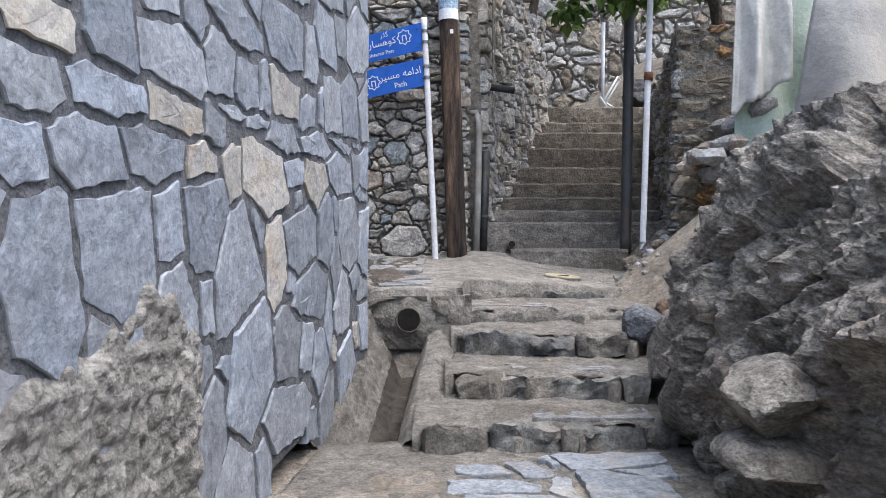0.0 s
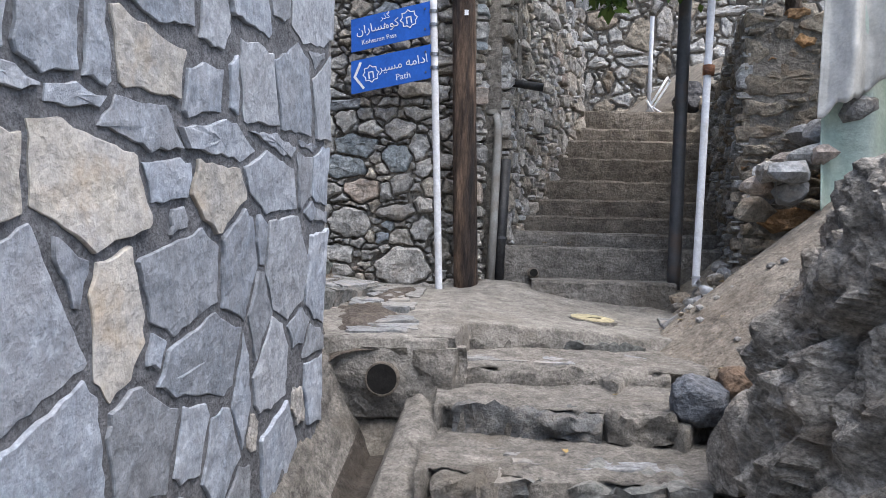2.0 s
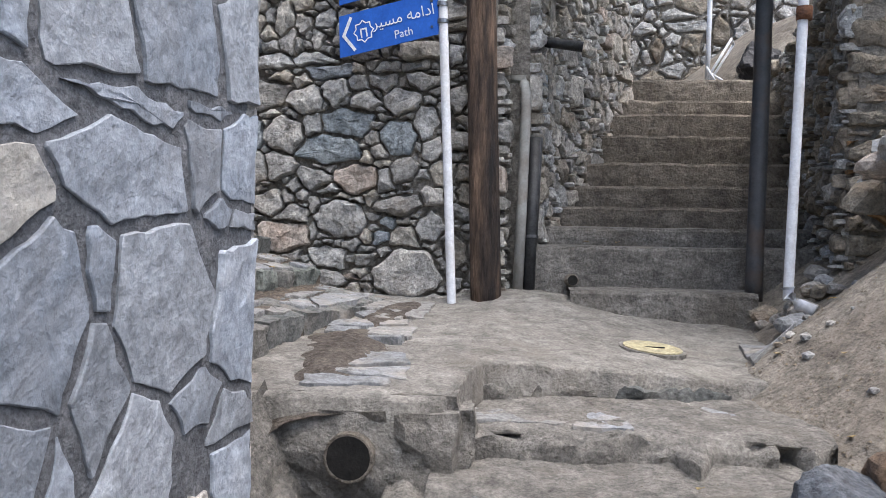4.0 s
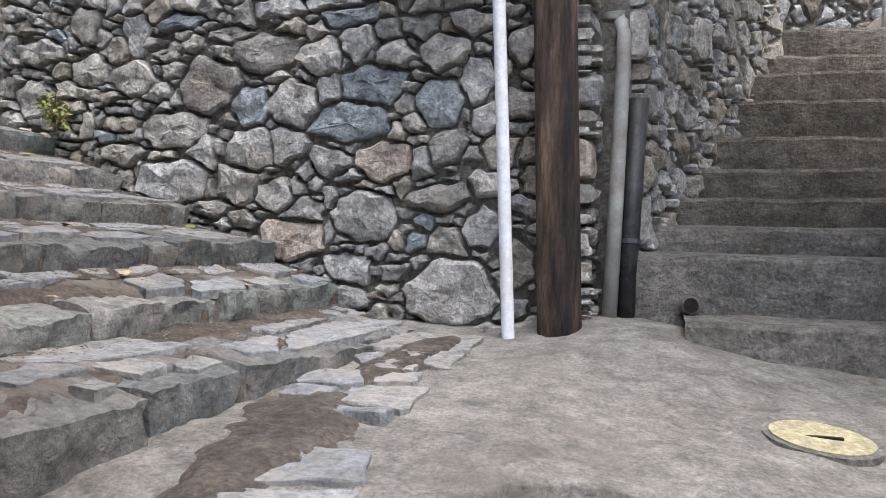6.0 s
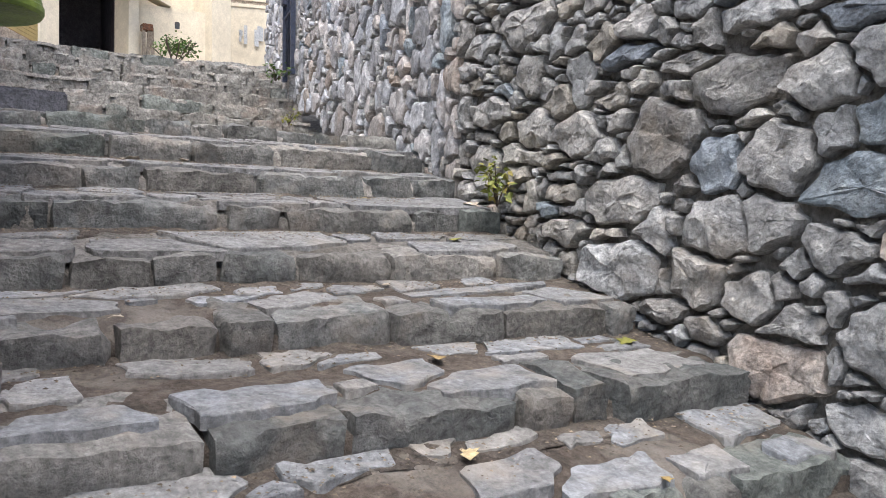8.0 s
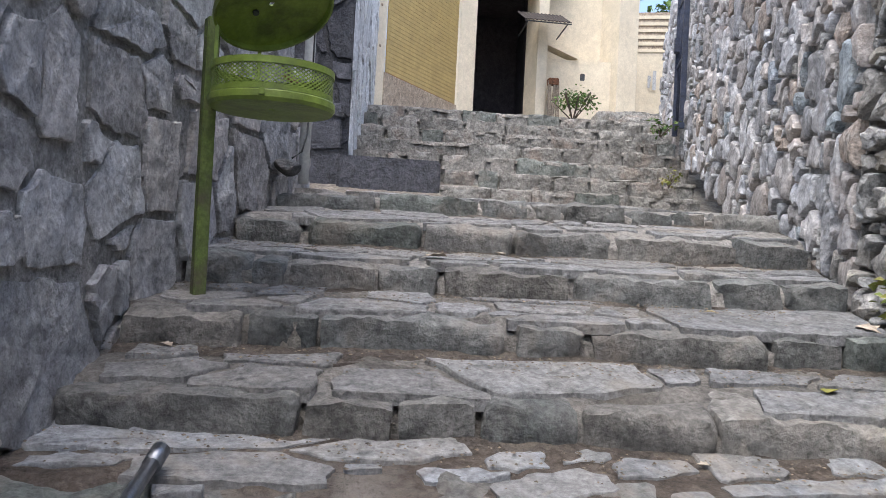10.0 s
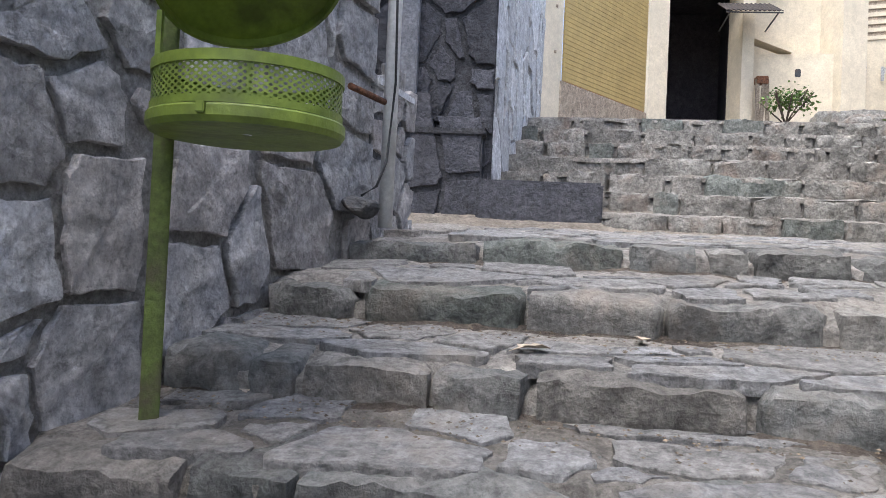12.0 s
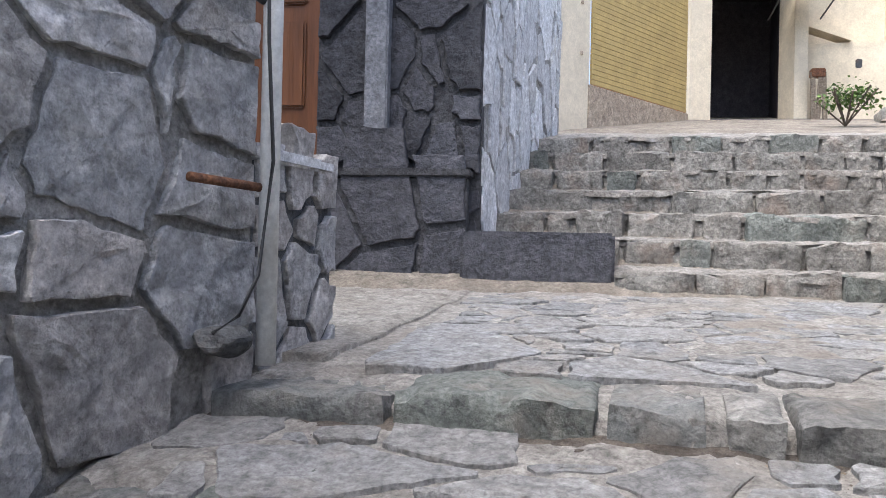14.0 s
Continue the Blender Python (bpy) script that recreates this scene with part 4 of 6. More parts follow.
for i, (x0, x1, y0, y1, z) in enumerate(LOWER):
    nxt = LOWER[i + 1] if i + 1 < len(LOWER) else (0.0, 1.5, 7.75, 7.75, 1.3)
    step_row(lower, (x0, y0), (x1, y1), z, 0.15, 0.30, 300 + i, 0.44, low_mat, uneven=1.3, amp=0.07)
    if i < 4:
        tread("tread", [(x0 - 0.05, y0 + 0.02), (x1 + 0.2, y1 + 0.02), (x1 + 0.3, nxt[3] + 0.15), (x0 - 0.05, nxt[2] + 0.15)], z - 0.006, z + 0.04, 0.16, "concrete", lower, 0.016, 0.16, 0.03)
    if i < 4:
        flags(lower, [(x0, y0 + 0.1), (x1, y1 + 0.1), (x1, nxt[3]), (x0, nxt[2])], lambda u, v, z=z: z + 0.018, 500 + i, 0.26, 0.14, 10, 0.008)
tread("forecourt", [(-0.75, 2.9), (1.3, 2.9), (1.25, 4.15), (-0.6, 4.2)], 0.44, 0.52, 0.2, "concrete", lower, 0.0, 0.0)
flags(lower, [(0.0, 3.1), (1.1, 3.1), (1.05, 3.95), (0.0, 3.95)], lambda u, v: 0.44 + (v - 2.9) * 0.064, 520, 0.30, 0.17, 80, 0.022, "flag_blue", gap=0.9)


def land_z(x, y):
    return 1.238 + (y - 5.45) * 0.082 - 0.085 * max(0.0, x - 0.15)


def build_landing():
    n, m, verts, faces = 90, 90, [], []
    for j in range(m + 1):
        for i in range(n + 1):
            x = -0.80 + 2.5 * i / n
            y0 = 5.43 + (0.62 + 0.15 * (x - 0.1)) * smooth_step(0.08, 0.20, x) + 0.05 * noise.noise(Vector((x * 6, 0, 3)))
            y = y0 + (8.2 - y0) * j / m
            mound = 0.07 * math.exp(-((x - 0.45) ** 2 / 0.10 + (y - 7.7) ** 2 / 0.20))
            z = land_z(x, y) + mound + 0.035 * fbm((x * 2.2, y * 2.2, 8)) + 0.016 * fbm((x * 9, y * 9, 2))
            if j == 0:
                z -= 0.012
            verts.append((x, y, z))
    top = len(verts)
    w = n + 1
    verts += [(v[0], v[1] + 0.02, v[2] - 0.22) for v in verts[:w]]
    for j in range(m):
        for i in range(n):
            q = j * w + i
            faces.append((q, q + 1, q + w + 1, q + w))
    for i in range(n):
        faces.append((top + i, top + i + 1, i + 1, i))
    raw("landing", verts, faces, "landing_dust", lower, True)


build_landing()
flags(lower, [(-0.5, 5.42), (0.05, 5.44), (-0.15, 6.2), (-0.6, 6.3)], lambda u, v: land_z(u, v) + 0.004, 521, 0.30, 0.2, 60, 0.008)
flags(lower, [(-0.65, 6.3), (-0.15, 6.3), (-0.15, 7.55), (-0.5, 7.55)], lambda u, v: land_z(u, v) + 0.004, 522, 0.20, 0.16, 120, 0.012)

def soil(name, cx, cy, rx, ry, rot, seed):
    verts, faces, n = [], [], 36
    e = math.radians(rot)
    for j in range(n + 1):
        for i in range(n + 1):
            a, b = 2.4 * i / n - 1.2, 2.4 * j / n - 1.2
            x, y = cx + a * rx * math.cos(e) - b * ry * math.sin(e), cy + a * rx * math.sin(e) + b * ry * math.cos(e)
            k = a * a + b * b + 0.9 * fbm((x * 5 + seed, y * 5, 1), 3)
            verts.append((x, y, land_z(x, y) + 0.022 - 0.06 * max(0, k - 0.35) + 0.012 * fbm((x * 14, y * 14, 3))))
    for j in range(n):
        for i in range(n):
            q = j * (n + 1) + i
            faces.append((q, q + 1, q + n + 2, q + n + 1))
    raw(name, verts, faces, "soil", lower, True)


soil("soil_patch", -0.42, 6.15, 0.20, 0.62, 12, 2)
soil("soil_patch", -0.36, 7.05, 0.14, 0.5, -12, 5)

# drain: block with the outlet, channel and ridge
drain = thing("drain_channel", "cemented gutter with a round drain outlet under the landing", "drain", kind="structure")
bm = box_bm(-0.17, 5.61, 1.01, 0.70, 0.36, 0.46, 0.05)
bmesh.ops.subdivide_edges(bm, edges=bm.edges[:], cuts=7, use_grid_fill=True)
for v in bm.verts:
    v.co += Vector((1, 1.3, 0.3)) * 0.075 * fbm(v.co * 4.5)
part("outlet_block", bm, "concrete", drain)
# solid plug, coloured near-black for the shade inside the drain
part("outlet_pipe", tube_bm([(-0.225, 5.46, 1.04), (-0.225, 5.405, 1.035)], 0.076, 24), "hole_shade", drain, "near-black disc with the drain mouth's inner shade in its colour")
bm = bmesh.new()
ring = [bm.verts.new((-0.225 + math.cos(a) * r, y, 1.035 + math.sin(a) * r)) for r, y in ((0.074, 5.403), (0.084, 5.400), (0.088, 5.45)) for a in [k * math.pi / 12 for k in range(24)]]
for q in range(2):
    for k in range(24):
        bm.faces.new((ring[q * 24 + k], ring[q * 24 + (k + 1) % 24], ring[(q + 1) * 24 + (k + 1) % 24], ring[(q + 1) * 24 + k]))
part("outlet_rim", bm, "old_concrete", drain, smooth=True)


def sweep(name, near, away, y0, y1, mat, parent, amp=0.05, n=60):
    """A broken surface drawn along y between two profiles (x, z)."""
    def refine(profile):
        out = []
        for (xa, za), (xb, zb) in zip(profile, profile[1:]):
            out += [(xa + (xb - xa) * k / 6, za + (zb - za) * k / 6) for k in range(6)]
        return out + [profile[-1]]
    fine, fine2 = refine(near), refine(away)
    verts, faces, w = [], [], len(fine)
    for i in range(n + 1):
        s = i / n
        y = y0 + (y1 - y0) * s
        for (x, z), (x2, z2) in zip(fine, fine2):
            p = Vector((x + (x2 - x) * s, y, z + (z2 - z) * s))
            p += Vector((0.6, 0.2, 1)) * amp * (fbm(p * 4, 4) + 0.3 * noise.noise(p * 17))
            verts.append(tuple(p))
    for i in range(n):
        for k in range(w - 1):
            q = i * w + k
            faces.append((q, q + 1, q + w + 1, q + w))
    return raw(name, verts, faces, mat, parent, True)


NEAR = [(-0.68, 0.54), (-0.62, 0.46), (-0.55, 0.36), (-0.46, 0.24), (-0.38, 0.19), (-0.30, 0.20), (-0.27, 0.30), (-0.25, 0.44), (-0.20, 0.52), (-0.10, 0.54), (0.0, 0.50), (0.08, 0.40), (0.12, 0.2)]
FAR = [(-0.54, 1.27), (-0.47, 1.13), (-0.41, 0.97), (-0.34, 0.78), (-0.27, 0.66), (-0.20, 0.66), (-0.16, 0.76), (-0.13, 0.88), (-0.09, 0.96), (-0.02, 1.0), (0.06, 0.97), (0.12, 0.85), (0.15, 0.6)]
sweep("bank", NEAR[:4], FAR[:4], 4.12, 5.47, "concrete", drain, 0.07)
# the bed's colour holds the trench's shade as well as its brown
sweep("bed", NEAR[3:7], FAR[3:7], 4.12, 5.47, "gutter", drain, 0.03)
sweep("ridge", NEAR[6:], FAR[6:], 4.10, 5.47, "concrete", drain, 0.05)

conc = thing("stair_concrete", "worn brown concrete steps between rubble walls", "stair", kind="structure")
CONC = [(7.66, 1.50, 0.78), (7.95, 1.76, 0.44), (8.25, 1.89, 0.50), (8.55, 2.04, 0.62), (8.85, 2.21, 0.78), (9.15, 2.41, 0.90), (9.45, 2.66, 1.0), (9.75, 2.88, 1.1), (10.05, 3.05, 1.2), (10.35, 3.29, 1.3)]
for i, (y, z, x0) in enumerate(CONC):
    x1 = 2.08 + (y - 7.42) * 0.19 if i else 1.62
    h = z - (CONC[i - 1][1] if i else 1.2)
    n, verts, faces = 40, [], []
    rows = [(0.012, -h - 0.1), (0.0, -h * 0.6), (0.0, -0.02), (0.014, 0.0), (0.2, 0.006), (0.5, 0.01)]
    for k in range(n + 1):
        x = x0 - 0.15 + (x1 + 0.1 - x0 + 0.15) * k / n
        for dy, dz in rows:
            p = Vector((x, y + dy, z + dz))
            chip = 0.03 * max(0, noise.noise(Vector((x * 4, y * 7, 3))))
            p += Vector((0, 0.02 * fbm(p * 4) + (chip if dz > -0.05 and dy < 0.05 else 0), 0.016 * fbm(p * 3 + Vector((9, 0, 0))) - (chip * 0.6 if dy < 0.05 and dz > -0.05 else 0)))
            verts.append(tuple(p))
    w = len(rows)
    for k in range(n):
        for q in range(w - 1):
            a = k * w + q
            faces.append((a, a + w, a + w + 1, a + 1))
    raw("concrete_step", verts, faces, "concrete" if i < 3 else "old_concrete", conc, False)
part("upper_landing", box_bm(2.0, 12.0, 3.08, 3.5, 3.2, 0.4), "old_concrete", conc)
# manhole cover on the landing
t = thing("manhole_cover", "small round yellowish manhole cover set in the landing", "manhole cover")
mp_, mn = Vector((0.97, 6.72, land_z(0.97, 6.72))), Vector((0.085, -0.082, 1)).normalized()
part("rim", tube_bm([mp_ - mn * 0.04, mp_ + mn * 0.006], 0.16, 28), "concrete", t)
disc = part("disc", tube_bm([mp_ - mn * 0.04, mp_ + mn * 0.011], 0.14, 28), "cover_yellow", t)
# solid bar whose near-black colour gives the slot's inner shade
part("lifting_slot", box_bm(mp_.x, mp_.y - 0.01, mp_.z + 0.0105, 0.11, 0.016, 0.006), "hole_shade", disc)


# ---- rocks ----
def boulder(name, c, r, seed, label, sub=4, amp=0.25, strata=0.05, mat="rock", fine=0.10, rot=(0, 0, 0), tag="rock", group=""):
    bm = bmesh.new()
    bmesh.ops.create_icosphere(bm, subdivisions=sub, radius=1)
    c, r = Vector(c), Vector(r)
    e = Euler([radians(a) for a in rot]).to_matrix()
    rr = random.Random(seed * 7 + 1)
    planes = []
    for _ in range(15):
        d = Vector((rr.gauss(0, 1), rr.gauss(0, 1), rr.gauss(0, 1))).normalized()
        planes.append((d, rr.uniform(0.62, 0.95)))
    for v in bm.verts:
        p = v.co.copy()
        k = min([1.1] + [h / d.dot(p) for d, h in planes if d.dot(p) > 0.15])
        q = e @ Vector((p.x * r.x, p.y * r.y, p.z * r.z)) + c
        k *= 1 + fine * 0.8 * fbm(q * (1.4 / max(r)) * 2.2 + Vector((0, seed, 0)), 5) + strata * fbm(q * 9, 2)
        v.co = c + (e @ Vector((p.x * r.x, p.y * r.y, p.z * r.z))) * k * 1.12
    ob = link_bm(name, bm, mat, None, False)
    return tagged(ob, label, tag, group)


def outcrop():
    """A layered rock face along the path: a sheet over y and height, broken along its bedding."""
    verts, faces, n, m = [], [], 330, 165
    foot = [(0.4, 1.35), (2.0, 1.22), (2.9, 1.10), (3.5, 1.04), (4.1, 1.12), (4.7, 1.30), (5.2, 1.55), (5.8, 1.82), (6.6, 2.3)]
    lean = [(0.2, 0.12), (0.7, 0.10), (0.95, 0.02), (1.3, 0.06), (1.6, 0.20), (1.85, 0.38), (2.05, 0.62), (2.2, 1.0), (2.3, 1.6), (2.4, 3.2)]
    for i in range(n + 1):
        y = 0.4 + 6.2 * i / n
        for j in range(m + 1):
            s = j / m
            z = 0.15 + 2.05 * min(1, s * 1.25) + (0.2 * (s * 1.25 - 1) / 0.25 if s > 0.8 else 0)
            x = lerp_table(y, foot) + lerp_table(z, lean)
            p = Vector((x, y, z))
            cave = 0.35 * smooth_step(2.9, 2.4, y) * smooth_step(1.25, 1.05, z)
            w = (p.z + 0.55 * p.y + 0.35 * p.x) * 4.0 + 1.1 * noise.noise(p * 1.2) + 0.35 * noise.noise(p * 5)
            st = w % 1.0
            st = st if st < 0.75 else (1 - st) * 3
            w2 = (p.z + 0.5 * p.y) * 13 + 1.6 * noise.noise(p * 3)
            blocks = noise.cell(Vector((p.y * 2.2 + 0.4 * noise.noise(p * 2), w * 0.5, 1.0)))
            d = 0.20 * fbm(p * 0.9 + Vector((4, 0, 0)), 3) + 0.13 * (st - 0.4) * (0.7 + 0.8 * noise.noise(p * 1.7)) + 0.045 * abs((w2 % 1.0) - 0.5) * (0.6 + noise.noise(p * 2.3)) + 0.10 * fbm(p * 5, 5) + 0.05 * fbm(p * 17, 3) + 0.08 * (blocks - 0.5)
            verts.append((p.x - d + cave, p.y, p.z + 0.7 * d * (1 if z > 1.6 else 0.15)))
    for i in range(n):
        for j in range(m):
            q = i * (m + 1) + j
            faces.append((q, q + 1, q + m + 2, q + m + 1))
    ob = raw("rock_outcrop", verts, faces, "rock", None, False)
    tagged(ob, "large dark layered rock outcrop rising beside the steps", "rock", kind="structure")


outcrop()
boulder("loose_boulder", (1.24, 5.10, 1.045), (0.135, 0.12, 0.105), 5, "dark blue-grey loose boulder lying beside the steps", 4, 0.3, 0.12, "rock_blue")
boulder("loose_boulder", (1.42, 5.14, 1.09), (0.10, 0.09, 0.085), 6, "rusty brown stone wedged beside the dark boulder", 3, 0.3, 0.05, "rock_rust")
boulder("ledge_stone", (1.17, 2.95, 0.98), (0.17, 0.24, 0.12), 7, "pale block jutting from the foot of the rock", 4, 0.3, 0.05, "rock")
boulder("ledge_stone", (1.16, 2.90, 0.76), (0.17, 0.22, 0.09), 9, "flat grey block under the jutting one", 4, 0.3, 0.05, "rock")
boulder("ledge_stone", (1.40, 2.55, 0.62), (0.20, 0.20, 0.10), 10, "flat pale stone lying at the foot of the rock", 4, 0.3, 0.05, "rock")
boulder("ledge_stone", (1.28, 4.45, 0.98), (0.16, 0.20, 0.22), 11, "grey rounded stone at the end of the steps", 4, 0.3, 0.05, "rock")
boulder("ledge_stone", (1.22, 4.0, 0.80), (0.14, 0.20, 0.24), 12, "grey rock stump beside the lowest steps", 4, 0.3, 0.05, "rock")
r = random.Random(44)
for i in range(26):
    x, y = r.uniform(2.0, 2.6), r.uniform(6.5, 7.2)
    k = r.uniform(0.075, 0.15)
    boulder("fallen_stone", (x, y, 1.55 + (x - 1.6) * 0.95 + r.uniform(0, 0.25)), (k, k * 0.8, k * 0.65), i + 20, "pale broken stone in the heap against the wall", 2, 0.5, 0.0, r.choice(["rubble", "rubble_pink", "flag", "rubble_brown"]), 0.3, group="stones fallen on the bank")
for i in range(14):
    x, y = r.uniform(1.68, 2.05), r.uniform(7.05, 7.6)
    k = r.uniform(0.04, 0.09)
    boulder("fallen_stone", (x, y, ground_z(x, y) + k * 0.4), (k, k * 0.8, k * 0.7), i + 60, "broken grey stone heaped round the foot of the pipe", 2, 0.5, 0.0, r.choice(["rubble", "flag", "rubble_brown"]), 0.3, group="stones round the pipe")
for i in range(40):
    x, y = r.uniform(1.25, 2.2), r.uniform(4.8, 7.0)
    k = r.uniform(0.012, 0.035)
    boulder("pebble", (x, y, ground_z(x, y) + k * 0.3), (k, k * 0.8, k * 0.7), i + 90, "small loose stone on the earth bank", 1, 0.5, 0.0, r.choice(["rubble", "flag", "rubble_brown"]), 0.2, group="pebbles on the bank")


# flat plate of slate lying where the bank meets the landing
plate_run = Flat(lambda u, v: max(ground_z(u, v), land_z(u, v)) + 0.012)
pv, pf = stone_mesh([Vector(q) for q in ((1.36, 6.45), (1.60, 6.62), (1.66, 7.02), (1.44, 7.0))], random.Random(3), 0.012, plate_run.place, True, 0.08, 0.01, 0.02, 0.06, 0.003)
tagged(raw("slate_plate", pv, pf, "flag"), "flat pale grey stone plate lying below the bank", "stone")


# ---- poles, pipes, signs ----
def pole(name, base, top, r0, r1, mat, label, seg=16):
    t = thing(name, label, "pole")
    n = 30
    pts = [Vector(base).lerp(Vector(top), i / n) for i in range(n + 1)]
    bm = tube_bm(pts, [r0 + (r1 - r0) * i / n for i in range(n + 1)], seg)
    part("shaft", bm, mat, t, smooth=True)
    return t


util = pole("utility_pole", (0.135, 7.66, 1.30), (-0.10, 7.70, 8.0), 0.093, 0.080, "pole_wood", "weathered brown wooden utility pole with dark creosote stains", 20)
for z, h, m, lab in ((3.62, 0.10, "sign_white", "torn white paper wrapped on the pole"), (3.72, 0.09, "sticker_blue", "blue printed paper wrapped on the pole"), (3.81, 0.10, "sticker_pink", "pink printed paper wrapped on the pole")):
    x = 0.135 - 0.235 * (z - 1.3) / 6.7
    part("notice", tube_bm([(x, 7.672, z), (x - h * 0.035, 7.673, z + h)], 0.0915, 20, False), m, util, lab, True)
part("tag", box_bm(0.08, 7.572, 3.50, 0.03, 0.006, 0.04, 0, 0), "sign_white", util, "small white tag")
post = pole("sign_post", (-0.065, 7.57, 1.33), (-0.175, 7.56, 3.62), 0.027, 0.027, "white_paint", "white-painted round steel sign post")
pole("steel_pole", (1.72, 7.77, 1.45), (1.80, 7.85, 5.2), 0.052, 0.047, "dark_metal", "dark painted steel pole beside the concrete stair")
t = pole("pipe_post", (1.75, 7.23, 1.50), (1.83, 7.25, 3.9), 0.027, 0.027, "white_paint", "thin white pipe standing at the foot of the stair")
part("elbow", tube_bm([(1.75, 7.23, 1.56), (1.755, 7.22, 1.51), (1.79, 7.19, 1.47), (1.86, 7.14, 1.44)], 0.037, 12), "white_paint", t, smooth=True)
part("joint", tube_bm([(1.805, 7.24, 2.98), (1.807, 7.24, 3.05)], 0.042, 12), "rust", t, "rusty pipe joint", True)
t = thing("drain_pipe", "grey plastic drain pipe with a bent top in the wall corner", "pipe")
part("tube", tube_bm([(0.315, 7.90, 1.35), (0.335, 7.95, 2.0), (0.35, 8.0, 2.62), (0.35, 8.02, 2.74), (0.335, 8.05, 2.80), (0.34, 8.08, 2.83), (0.26, 8.12, 2.84)], 0.033, 14), "grey_pipe", t, smooth=True)
t = thing("black_pipe", "black plastic pipe standing beside the drain pipe", "pipe")
part("tube", tube_bm([(0.38, 7.94, 1.35), (0.42, 8.05, 2.45)], 0.042, 14), "black_pipe", t, smooth=True)
part("strap", tube_bm([(0.399, 7.985, 1.8), (0.3995, 7.988, 1.82)], 0.046, 14), "dark_metal", t)
t = thing("wall_spout", "short dark pipe jutting from the stair wall", "pipe")
part("tube", tube_bm([(0.40, 8.30, 3.14), (0.72, 8.28, 3.09)], 0.035, 14), "black_pipe", t, smooth=True)
t = thing("outlet_pipe", "short end of clay pipe lying at the wall foot", "pipe")
part("tube", tube_bm([(0.66, 7.9, 1.545), (0.62, 8.1, 1.545)], 0.04, 14), "old_concrete", t, smooth=True)
# closed disc painted near-black as the shade within the pipe end
part("mouth", tube_bm([(0.6605, 7.897, 1.545), (0.659, 7.905, 1.545)], 0.032, 14), "hole_shade", t)


def lettering(name, text, size, m, mat, parent):
    cu = bpy.data.curves.new(name, 'FONT')
    cu.body, cu.size, cu.align_x, cu.align_y, cu.extrude = text, size, 'CENTER', 'CENTER', 0.0006
    tmp = new("tmp", cu)
    bpy.context.view_layer.update()
    me = bpy.data.meshes.new_from_object(tmp.evaluated_get(bpy.context.evaluated_depsgraph_get()))
    bpy.data.objects.remove(tmp)
    me.materials.clear()
    me.materials.append(M[mat])
    ob = new(name, me)
    ob.parent = parent
    ob.matrix_basis = m
    return ob


